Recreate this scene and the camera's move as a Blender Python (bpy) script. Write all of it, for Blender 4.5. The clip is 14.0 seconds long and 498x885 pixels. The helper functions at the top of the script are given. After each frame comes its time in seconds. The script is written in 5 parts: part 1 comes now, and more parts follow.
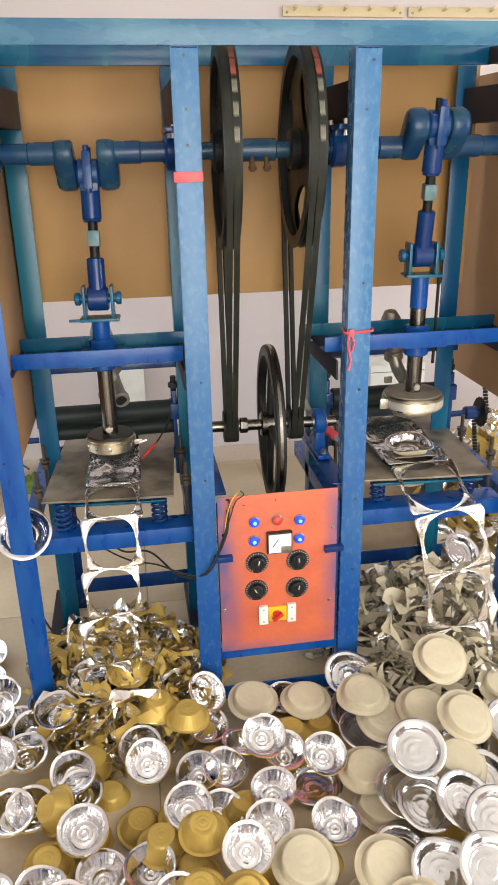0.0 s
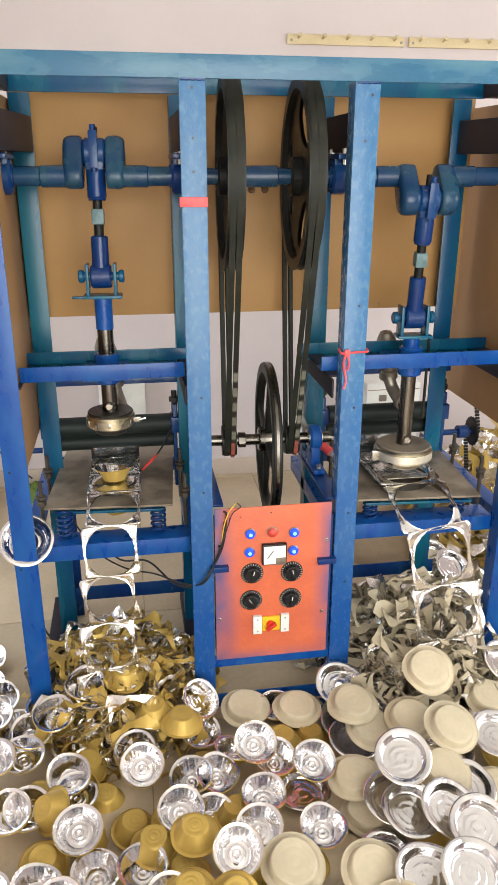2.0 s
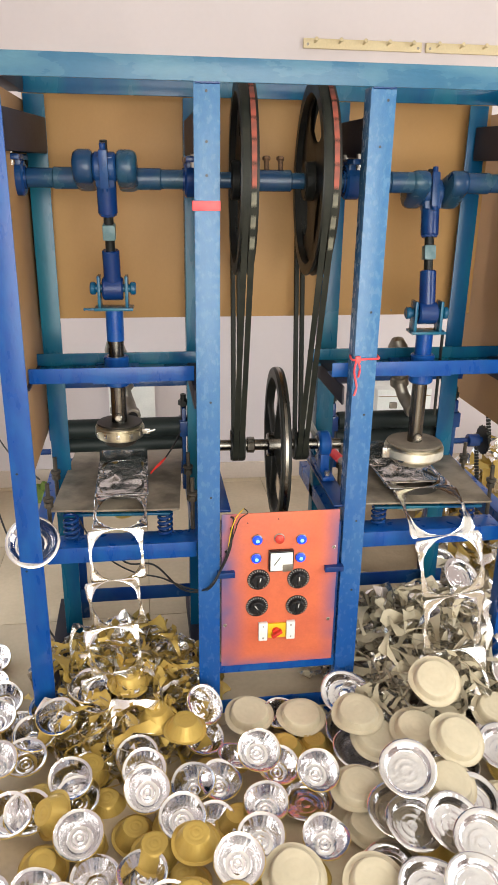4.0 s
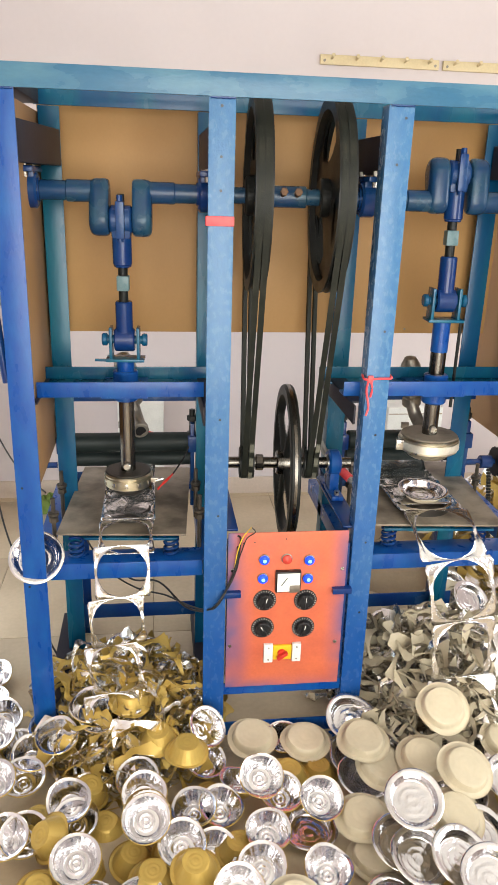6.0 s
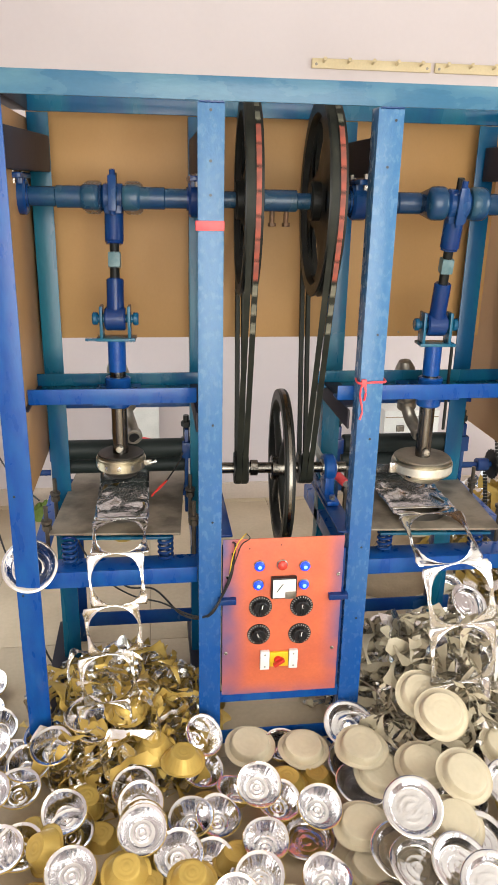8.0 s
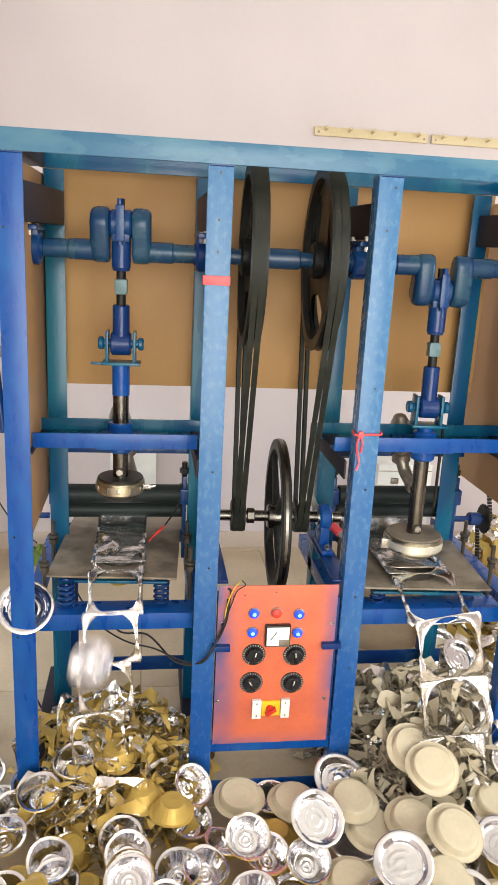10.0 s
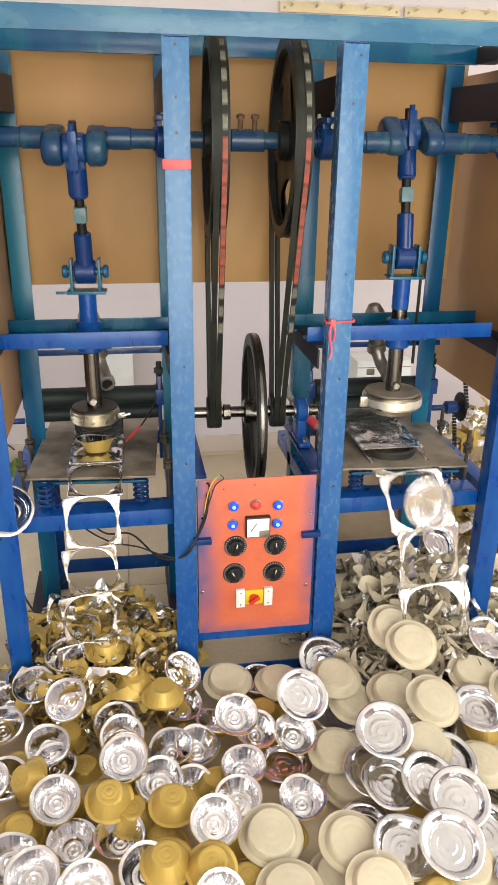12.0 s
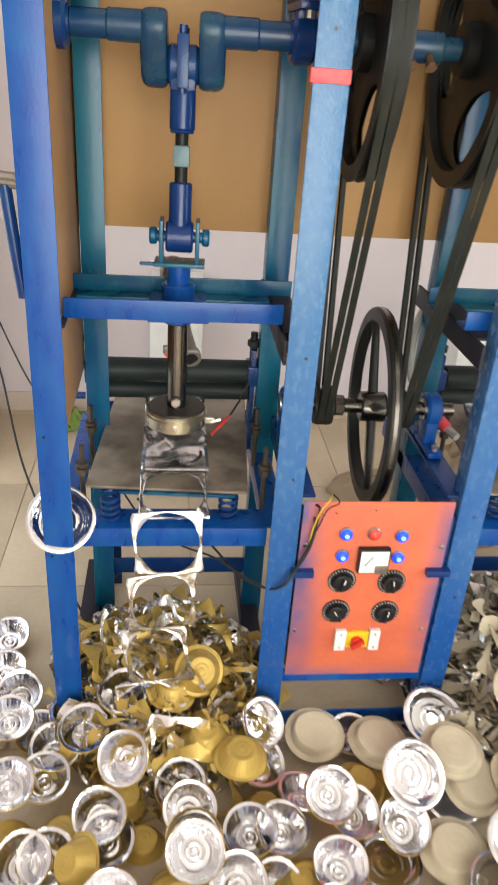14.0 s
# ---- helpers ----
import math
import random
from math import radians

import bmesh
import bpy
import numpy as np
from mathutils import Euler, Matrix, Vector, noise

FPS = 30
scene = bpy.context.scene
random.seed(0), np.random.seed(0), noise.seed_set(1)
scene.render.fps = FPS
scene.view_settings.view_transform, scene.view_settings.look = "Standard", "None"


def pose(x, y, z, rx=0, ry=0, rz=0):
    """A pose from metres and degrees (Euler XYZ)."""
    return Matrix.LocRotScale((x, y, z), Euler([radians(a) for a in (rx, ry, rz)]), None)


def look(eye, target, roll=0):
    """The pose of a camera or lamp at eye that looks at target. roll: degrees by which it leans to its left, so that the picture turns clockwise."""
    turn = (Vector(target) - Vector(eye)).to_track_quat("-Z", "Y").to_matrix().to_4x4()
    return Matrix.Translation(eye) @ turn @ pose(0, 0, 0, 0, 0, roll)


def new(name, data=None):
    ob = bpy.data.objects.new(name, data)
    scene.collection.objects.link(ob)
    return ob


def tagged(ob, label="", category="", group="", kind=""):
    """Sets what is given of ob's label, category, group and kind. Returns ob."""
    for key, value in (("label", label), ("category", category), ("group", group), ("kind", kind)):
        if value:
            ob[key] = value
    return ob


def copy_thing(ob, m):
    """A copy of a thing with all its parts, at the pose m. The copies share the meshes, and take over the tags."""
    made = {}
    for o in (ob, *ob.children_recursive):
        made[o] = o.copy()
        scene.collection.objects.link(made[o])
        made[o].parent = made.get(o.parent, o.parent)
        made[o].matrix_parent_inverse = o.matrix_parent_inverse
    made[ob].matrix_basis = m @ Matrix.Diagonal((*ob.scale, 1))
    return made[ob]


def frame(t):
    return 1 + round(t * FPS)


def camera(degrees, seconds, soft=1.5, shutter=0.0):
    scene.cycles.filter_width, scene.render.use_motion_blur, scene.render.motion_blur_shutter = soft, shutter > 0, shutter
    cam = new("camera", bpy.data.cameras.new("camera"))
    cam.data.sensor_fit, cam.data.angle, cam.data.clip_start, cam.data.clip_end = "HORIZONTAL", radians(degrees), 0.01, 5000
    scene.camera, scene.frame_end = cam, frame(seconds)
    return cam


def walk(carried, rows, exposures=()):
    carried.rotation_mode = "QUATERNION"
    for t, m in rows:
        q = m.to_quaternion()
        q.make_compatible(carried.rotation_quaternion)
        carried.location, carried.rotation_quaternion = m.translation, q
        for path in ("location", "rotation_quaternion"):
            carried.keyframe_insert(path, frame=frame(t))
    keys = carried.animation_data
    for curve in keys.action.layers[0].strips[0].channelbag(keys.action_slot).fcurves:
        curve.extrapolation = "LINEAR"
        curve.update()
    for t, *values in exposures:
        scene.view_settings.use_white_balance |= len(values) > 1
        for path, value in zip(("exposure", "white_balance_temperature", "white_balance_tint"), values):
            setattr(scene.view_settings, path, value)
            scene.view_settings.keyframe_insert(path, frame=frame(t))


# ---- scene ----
cam = camera(37.2, 14.0, soft=1.35, shutter=0.5)
PATH = [
    (0, (-0.15, -1.747, 1.501), (0.137, 0.092, 0.771), -1.1),
    (0.5, (-0.152, -1.779, 1.51), (0.156, 0.059, 0.784), -0.9),
    (1, (-0.163, -1.794, 1.518), (0.132, 0.048, 0.798), -0.6),
    (1.5, (-0.162, -1.812, 1.53), (0.132, 0.037, 0.826), -0.1),
    (2, (-0.16, -1.808, 1.528), (0.136, 0.043, 0.831), 0.1),
    (2.5, (-0.157, -1.81, 1.521), (0.136, 0.042, 0.826), 0.2),
    (3, (-0.155, -1.81, 1.523), (0.135, 0.042, 0.824), 0.2),
    (5.5, (-0.157, -1.762, 1.537), (0.088, 0.108, 0.871), 1.9),
    (6, (-0.154, -1.761, 1.536), (0.096, 0.11, 0.875), 1.8),
    (6.5, (-0.141, -1.759, 1.532), (0.105, 0.113, 0.872), 1.7),
    (7, (-0.138, -1.75, 1.527), (0.113, 0.121, 0.866), 1.4),
    (7.5, (-0.135, -1.745, 1.532), (0.114, 0.125, 0.867), 1.1),
    (10, (-0.161, -1.791, 1.537), (0.113, 0.122, 1.022), 2.9),
    (10.5, (-0.156, -1.794, 1.533), (0.098, 0.117, 1.002), 4.1),
    (11, (-0.153, -1.793, 1.527), (0.105, 0.11, 0.97), 4.4),
    (11.5, (-0.129, -1.801, 1.49), (0.16, 0.056, 0.808), 2.0),
    (12, (-0.128, -1.799, 1.487), (0.179, 0.034, 0.749), 0.8),
    (12.5, (-0.127, -1.793, 1.48), (0.183, 0.029, 0.715), 0.5),
    (13, (-0.145, -1.702, 1.46), (0.169, 0.084, 0.616), 1.0),
    (13.5, (-0.22, -1.482, 1.474), (0.04, 0.277, 0.558), 3.5),
    (14, (-0.25, -1.288, 1.474), (-0.032, 0.471, 0.547), 4.1),
]
walk(cam, [(t, look(eye, target, roll)) for t, eye, target, roll in PATH], [(0, 0.28), (3, 0.3), (5.5, 0.42), (7.5, 0.42), (11, 0.4), (12.5, 0.28), (13.4, 0.26), (14, 0.42)])

# ---- light ----
world = bpy.data.worlds.new("world")
scene.world = world
world.use_nodes = True
wn = world.node_tree.nodes
sky = wn.new("ShaderNodeTexSky")
sky.sky_type = "NISHITA"
sky.sun_disc = False
sky.sun_elevation, sky.sun_rotation = radians(48), radians(200)
world.node_tree.links.new(sky.outputs[0], wn["Background"].inputs[0])
wn["Background"].inputs[1].default_value = 0.12


def area_light(name, m, sx, sy, power, colour):
    la = bpy.data.lights.new(name, "AREA")
    la.shape, la.size, la.size_y, la.energy, la.color = "RECTANGLE", sx, sy, power, colour
    ob = new(name, la)
    ob.matrix_world = m
    return ob


area_light("doorway_daylight", look((0.35, -3.55, 1.45), (0.1, 0.0, 0.9)), 2.3, 2.3, 106, (1.0, 0.985, 0.905))
# added fill that brightens the right side; its window is assumed, out of view
area_light("right_fill", look((2.9, -1.2, 1.75), (0.0, 0.2, 0.9)), 1.6, 1.2, 42, (0.95, 1.0, 1.0))

# added fill for the dark left floor, through an assumed side doorway
area_light("left_fill", look((-1.12, 0.65, 1.1), (0.0, 0.9, 0.6)), 1.1, 1.9, 8, (0.98, 1.0, 0.95))

# ---- materials ----


def material(name, colour, rough=0.5, metal=0.0, alt=None, scale=6.0, grain=120.0, bump=0.1, mix=0.35, coat=0.0, streak=None, spread=0.12, bdist=0.002, rvar=0.12, spec=0.35, gvar=0.22):
    """A painted, metal or mineral surface: two scales of colour change, a change of gloss and a fine relief."""
    m = bpy.data.materials.new(name)
    m.use_nodes = True
    nt = m.node_tree
    n, l = nt.nodes, nt.links
    b = n["Principled BSDF"]
    tc = n.new("ShaderNodeTexCoord")
    src = tc.outputs["Object"]
    if streak:
        mp = n.new("ShaderNodeMapping")
        mp.inputs["Scale"].default_value = streak
        l.new(src, mp.inputs[0])
        src = mp.outputs[0]
    n1, n2 = n.new("ShaderNodeTexNoise"), n.new("ShaderNodeTexNoise")
    for nn, sc, de in ((n1, scale, 5), (n2, grain, 3)):
        nn.inputs["Scale"].default_value = sc
        nn.inputs["Detail"].default_value = de
        l.new(src, nn.inputs["Vector"])
    ramp = n.new("ShaderNodeMapRange")
    ramp.inputs[1].default_value, ramp.inputs[2].default_value = 0.42, 0.68
    ramp.inputs[4].default_value = mix
    l.new(n1.outputs[0], ramp.inputs[0])
    c = n.new("ShaderNodeMix")
    c.data_type = "RGBA"
    alt = alt or tuple(v * 0.6 for v in colour)
    c.inputs[6].default_value, c.inputs[7].default_value = (*colour, 1), (*alt, 1)
    l.new(ramp.outputs[0], c.inputs[0])
    info = n.new("ShaderNodeObjectInfo")
    rnd = n.new("ShaderNodeMath")
    rnd.operation = "MULTIPLY_ADD"
    rnd.inputs[1].default_value, rnd.inputs[2].default_value = spread, 1 - spread / 2
    l.new(info.outputs["Random"], rnd.inputs[0])
    g = n.new("ShaderNodeMath")
    g.operation = "MULTIPLY_ADD"
    g.inputs[1].default_value, g.inputs[2].default_value = gvar, 1 - gvar / 2
    l.new(n2.outputs[0], g.inputs[0])
    v = n.new("ShaderNodeMath")
    v.operation = "MULTIPLY"
    l.new(rnd.outputs[0], v.inputs[0])
    l.new(g.outputs[0], v.inputs[1])
    hsv = n.new("ShaderNodeHueSaturation")
    l.new(c.outputs[2], hsv.inputs["Color"])
    l.new(v.outputs[0], hsv.inputs["Value"])
    l.new(hsv.outputs[0], b.inputs["Base Color"])
    rr = n.new("ShaderNodeMapRange")
    rr.inputs[3].default_value, rr.inputs[4].default_value = max(0.02, rough - rvar), min(1, rough + rvar)
    l.new(n1.outputs[0], rr.inputs[0])
    l.new(rr.outputs[0], b.inputs["Roughness"])
    b.inputs["Metallic"].default_value = metal
    b.inputs["Specular IOR Level"].default_value = spec
    b.inputs["Coat Weight"].default_value = coat
    b.inputs["Coat Roughness"].default_value = 0.25
    bp = n.new("ShaderNodeBump")
    bp.inputs["Strength"].default_value, bp.inputs["Distance"].default_value = bump, bdist
    l.new(n2.outputs[0], bp.inputs["Height"])
    l.new(bp.outputs[0], b.inputs["Normal"])
    return m


def glow(name, colour, strength):
    m = material(name, colour, 0.3)
    b = m.node_tree.nodes["Principled BSDF"]
    b.inputs["Emission Color"].default_value = (*colour, 1)
    b.inputs["Emission Strength"].default_value = strength
    return m


def foil(name, colour, rough, metal=1.0, bump=0.5, scale=45.0):
    """Thin pressed foil: crumpled relief under a bright or lacquered skin."""
    m = material(name, colour, rough, metal, alt=tuple(v * 0.85 for v in colour), scale=14, grain=scale, bump=bump, bdist=0.004, rvar=0.05, spread=0.18)
    return m


BLUE = material("blue_enamel", (0.003, 0.052, 0.25), 0.3, alt=(0.006, 0.085, 0.29), scale=30, grain=180, bump=0.15, mix=0.8, streak=(1, 1, 0.35))
# pale tones imitate the sheen of bright surroundings, mixed into the enamel colour
BLUE_FRONT = material("blue_enamel_painted_sheen", (0.045, 0.14, 0.29), 0.26, alt=(0.1, 0.21, 0.34), scale=70, grain=220, bump=0.25, mix=0.5, streak=(1, 1, 0.6), rvar=0.1)
TOPBLUE = material("pale_teal_blue_enamel", (0.035, 0.125, 0.22), 0.28, alt=(0.1, 0.22, 0.28), scale=16, grain=190, bump=0.2, mix=0.7, streak=(0.35, 1, 1), rvar=0.1)
TEAL = material("teal_enamel", (0.003, 0.06, 0.15), 0.26, alt=(0.006, 0.125, 0.175), scale=8, grain=150, bump=0.1, mix=0.8, streak=(1, 1, 0.3))
NAVY = material("blue_shaft_enamel", (0.005, 0.028, 0.13), 0.24, alt=(0.008, 0.05, 0.15), scale=9, grain=140, bump=0.12, mix=0.9)
CRANK = material("blue_grey_shaft_paint", (0.009, 0.04, 0.105), 0.26, alt=(0.019, 0.068, 0.1), scale=13, grain=140, bump=0.1, mix=0.9)
DARK = material("dark_beam_paint", (0.016, 0.017, 0.028), 0.5, alt=(0.036, 0.025, 0.025), scale=7, grain=120, bump=0.15, mix=0.8, spec=0.22)
BLACK = material("black_cast_iron", (0.009, 0.0095, 0.009), 0.42, alt=(0.02, 0.02, 0.016), scale=16, grain=160, bump=0.2, mix=0.7, spec=0.22)
RUBBER = material("belt_rubber", (0.013, 0.0145, 0.011), 0.55, alt=(0.028, 0.028, 0.02), scale=20, grain=200, bump=0.25, mix=0.7, spec=0.2)
ROLLER = material("dark_roller", (0.014, 0.02, 0.019), 0.5, alt=(0.03, 0.036, 0.033), scale=9, grain=140, bump=0.12, spec=0.22)
STEEL = material("bright_steel", (0.5, 0.48, 0.44), 0.28, 1.0, alt=(0.28, 0.24, 0.18), scale=12, grain=180, bump=0.1, mix=0.6)
ROD = material("oily_steel_rod", (0.17, 0.155, 0.135), 0.25, 1.0, alt=(0.055, 0.047, 0.04), scale=10, grain=150, bump=0.08, mix=0.8)
DIE = material("warm_steel_die", (0.62, 0.57, 0.44), 0.3, 1.0, alt=(0.3, 0.25, 0.15), scale=22, grain=160, bump=0.15, mix=0.6)
ALU = material("pale_aluminium_band", (0.78, 0.75, 0.66), 0.42, 0.7, alt=(0.6, 0.55, 0.45), scale=25, grain=160, bump=0.15, mix=0.6)
BELTRED = material("worn_red_belt_patch", (0.3, 0.07, 0.045), 0.6, alt=(0.12, 0.05, 0.04), scale=40, grain=200, bump=0.3, mix=0.8)
BELTPALE = material("worn_pale_belt_patch", (0.2, 0.19, 0.14), 0.6, alt=(0.09, 0.09, 0.07), scale=40, grain=200, bump=0.3, mix=0.8)
DIETOP = material("die_top_plate", (0.045, 0.04, 0.035), 0.4, 0.6, alt=(0.09, 0.08, 0.06), scale=15, grain=150, bump=0.15)
PLATE = material("worn_mild_steel_table", (0.27, 0.225, 0.17), 0.5, 0.25, alt=(0.11, 0.088, 0.066), scale=13, grain=90, bump=0.2, mix=0.9, rvar=0.15)
BOARD = material("tan_hardboard", (0.385, 0.215, 0.08), 0.5, alt=(0.33, 0.178, 0.064), scale=3, grain=150, bump=0.06, mix=0.8, streak=(1, 1, 0.7), gvar=0.08)
BOARD_SIDE = material("brown_hardboard_side", (0.36, 0.2, 0.085), 0.55, alt=(0.28, 0.155, 0.065), scale=3, grain=170, bump=0.06, mix=0.8, gvar=0.08)
WALL = material("pinkish_wall_paint", (0.68, 0.61, 0.615), 0.75, alt=(0.63, 0.565, 0.57), scale=1.6, grain=45, bump=0.05, mix=0.7, gvar=0.04)
SKIRT = material("cream_skirting", (0.6, 0.5, 0.42), 0.5, alt=(0.5, 0.4, 0.33), scale=5, grain=90)
CEIL = material("white_ceiling", (0.8, 0.79, 0.77), 0.8, scale=2, grain=60)
FLOOR = material("beige_floor_tile", (0.52, 0.42, 0.29), 0.34, alt=(0.42, 0.335, 0.225), scale=3.5, grain=60, bump=0.06, mix=0.8, rvar=0.12)
GROUT = material("floor_joint", (0.33, 0.265, 0.185), 0.8, scale=6, grain=80)
ORANGE = material("orange_panel_paint", (0.6, 0.14, 0.065), 0.36, alt=(0.5, 0.11, 0.06), scale=9, grain=150, bump=0.1, mix=0.8)
WHITE = material("white_plastic", (0.78, 0.78, 0.74), 0.4, scale=9, grain=150, bump=0.03)
YELLOW = material("yellow_plate", (0.8, 0.5, 0.02), 0.4, scale=9, grain=150)
RED = material("red_plastic", (0.6, 0.03, 0.02), 0.4, scale=9, grain=150)
REDTAPE = material("red_tape", (0.75, 0.06, 0.07), 0.4, alt=(0.85, 0.25, 0.24), scale=20, grain=120, bump=0.3)
KNOB = material("black_knob", (0.012, 0.012, 0.013), 0.3, scale=9, grain=150)
SILVERPRINT = material("dial_print", (0.5, 0.47, 0.43), 0.5, scale=9, grain=150)
WIRE_Y = material("yellow_wire", (0.75, 0.5, 0.03), 0.5, scale=30, grain=150)
WIRE_K = material("black_wire", (0.015, 0.014, 0.014), 0.45, scale=30, grain=150)
HOSE = material("grey_hose", (0.35, 0.34, 0.31), 0.5, scale=20, grain=150)
RAIL = material("cream_hook_rail", (0.66, 0.55, 0.34), 0.5, alt=(0.58, 0.46, 0.26), scale=12, grain=120)
CAST = material("grey_cast_metal", (0.3, 0.27, 0.23), 0.4, 0.8, alt=(0.16, 0.13, 0.1), scale=18, grain=150, mix=0.7)
SILVER = foil("silver_foil", (0.77, 0.755, 0.765), 0.16, bump=0.45)
CRUMPLE = foil("crumpled_silver_foil", (0.86, 0.85, 0.84), 0.2, bump=0.8, scale=30)
SCRAP = foil("crumpled_scrap_foil", (0.85, 0.83, 0.8), 0.26, bump=0.6, scale=34)
WEB = foil("fed_silver_foil", (0.86, 0.85, 0.85), 0.24, bump=0.7, scale=24)
TEALGREY = material("worn_teal_grey_paint", (0.075, 0.15, 0.17), 0.35, alt=(0.16, 0.22, 0.23), scale=40, grain=180, bump=0.2, mix=0.7)
PILLAR = material("dark_oily_bolt", (0.07, 0.062, 0.052), 0.4, 0.6, alt=(0.13, 0.1, 0.07), scale=40, grain=180, bump=0.2, mix=0.7)
RUST = material("rusty_bolt", (0.16, 0.085, 0.045), 0.6, 0.3, alt=(0.07, 0.045, 0.03), scale=60, grain=200, bump=0.3, mix=0.8)
GOLD = foil("gold_lacquer_foil", (0.5, 0.34, 0.085), 0.45, 0.35, bump=0.2)
CREAM = foil("cream_paper_back", (0.53, 0.455, 0.32), 0.5, 0.0, bump=0.15)
SACK = material("brown_sacking", (0.3, 0.22, 0.14), 0.85, alt=(0.22, 0.16, 0.1), scale=8, grain=90, bump=0.5)
GREEN = material("green_cloth", (0.16, 0.24, 0.05), 0.8, scale=8, grain=90, bump=0.4)
BLUELAMP = glow("blue_lamp_glow", (0.008, 0.05, 1.0), 0.95)
LAMPCORE = glow("blue_lamp_core", (0.2, 0.55, 1.0), 1.1)



def overspray(m, colour):
    """Blue paint drifted over the edges of the orange panel."""
    nt = m.node_tree
    n, l = nt.nodes, nt.links
    b = n["Principled BSDF"]
    old = b.inputs["Base Color"].links[0].from_socket
    tc, no, sep = n.new("ShaderNodeTexCoord"), n.new("ShaderNodeTexNoise"), n.new("ShaderNodeSeparateXYZ")
    no.inputs["Scale"].default_value = 7.0
    l.new(tc.outputs["Object"], no.inputs["Vector"])
    l.new(tc.outputs["Object"], sep.inputs[0])
    parts = []
    for axis, a, c in ((0, 0.12, 0.02), (0, 0.3, 0.39), (2, 0.22, 0.14)):
        r = n.new("ShaderNodeMapRange")
        r.inputs[1].default_value, r.inputs[2].default_value = a, c
        r.interpolation_type = "SMOOTHSTEP"
        l.new(sep.outputs[axis], r.inputs[0])
        parts.append(r.outputs[0])
    mx = n.new("ShaderNodeMath")
    mx.operation = "MAXIMUM"
    l.new(parts[0], mx.inputs[0])
    l.new(parts[1], mx.inputs[1])
    m2 = n.new("ShaderNodeMath")
    m2.operation = "MAXIMUM"
    l.new(mx.outputs[0], m2.inputs[0])
    l.new(parts[2], m2.inputs[1])
    nr = n.new("ShaderNodeMapRange")
    nr.inputs[1].default_value, nr.inputs[2].default_value = 0.25, 0.58
    l.new(no.outputs[0], nr.inputs[0])
    fac = n.new("ShaderNodeMath")
    fac.operation = "MULTIPLY"
    l.new(m2.outputs[0], fac.inputs[0])
    l.new(nr.outputs[0], fac.inputs[1])
    c = n.new("ShaderNodeMix")
    c.data_type = "RGBA"
    c.inputs[7].default_value = (*colour, 1)
    l.new(fac.outputs[0], c.inputs[0])
    l.new(old, c.inputs[6])
    l.new(c.outputs[2], b.inputs["Base Color"])


overspray(ORANGE, (0.045, 0.085, 0.22))


def painted_sheen(m, colour, low, high):
    """Deep blue enamel low on the posts; the paler sheen higher up is painted into the colour."""
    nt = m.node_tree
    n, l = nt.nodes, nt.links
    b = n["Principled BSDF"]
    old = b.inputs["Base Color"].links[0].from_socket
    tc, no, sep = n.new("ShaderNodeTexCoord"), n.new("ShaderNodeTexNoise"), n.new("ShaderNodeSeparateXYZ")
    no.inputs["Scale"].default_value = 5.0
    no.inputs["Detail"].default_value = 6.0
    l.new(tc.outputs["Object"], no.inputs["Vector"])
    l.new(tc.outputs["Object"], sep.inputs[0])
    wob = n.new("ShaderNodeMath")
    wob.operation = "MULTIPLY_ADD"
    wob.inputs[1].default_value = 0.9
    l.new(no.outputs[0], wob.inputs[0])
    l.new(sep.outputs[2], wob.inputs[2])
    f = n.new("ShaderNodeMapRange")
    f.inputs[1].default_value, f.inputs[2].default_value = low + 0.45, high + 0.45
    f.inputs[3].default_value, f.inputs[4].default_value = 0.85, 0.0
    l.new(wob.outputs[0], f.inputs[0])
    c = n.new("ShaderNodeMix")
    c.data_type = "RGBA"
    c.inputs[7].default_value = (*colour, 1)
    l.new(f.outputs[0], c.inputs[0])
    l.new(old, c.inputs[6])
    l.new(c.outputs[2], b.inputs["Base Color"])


painted_sheen(BLUE_FRONT, (0.004, 0.06, 0.27), 0.25, 1.15)

# ---- shapes ----


def box(bm, x0, x1, y0, y1, z0, z1, bevel=0.0, m=None):
    r = bmesh.ops.create_cube(bm, size=1)
    vs = r["verts"]
    bmesh.ops.transform(bm, matrix=Matrix.Translation(((x0 + x1) / 2, (y0 + y1) / 2, (z0 + z1) / 2)) @ Matrix.Diagonal((x1 - x0, y1 - y0, z1 - z0, 1)), verts=vs)
    if bevel:
        es = list({e for v in vs for e in v.link_edges})
        r = bmesh.ops.bevel(bm, geom=es, offset=bevel, segments=2, affect="EDGES", profile=0.6)
        vs = list({v for f in r["faces"] for v in f.verts} | {v for v in vs if v.is_valid})
    if m is not None:
        bmesh.ops.transform(bm, matrix=m, verts=vs)
    return bm


def lathe(bm, profile, m=None, seg=28, wave=0, amp=0.0, cap=False):
    """Turn a profile of (radius, height) round z; wave and amp flute it towards the rim."""
    rings = []
    rmax = max(r for r, z in profile)
    for r, z in profile:
        ring = []
        for i in range(seg):
            a = 2 * math.pi * i / seg
            k = 1 + amp * (r / rmax) ** 2 * math.cos(wave * a) if wave else 1
            p = Vector((r * k * math.cos(a), r * k * math.sin(a), z))
            ring.append(bm.verts.new(m @ p if m is not None else p))
        rings.append(ring)
    for a, b in zip(rings, rings[1:]):
        for i in range(seg):
            j = (i + 1) % seg
            bm.faces.new((a[i], a[j], b[j], b[i]))
    if cap:
        bm.faces.new(rings[0][::-1])
        bm.faces.new(rings[-1])
    return bm


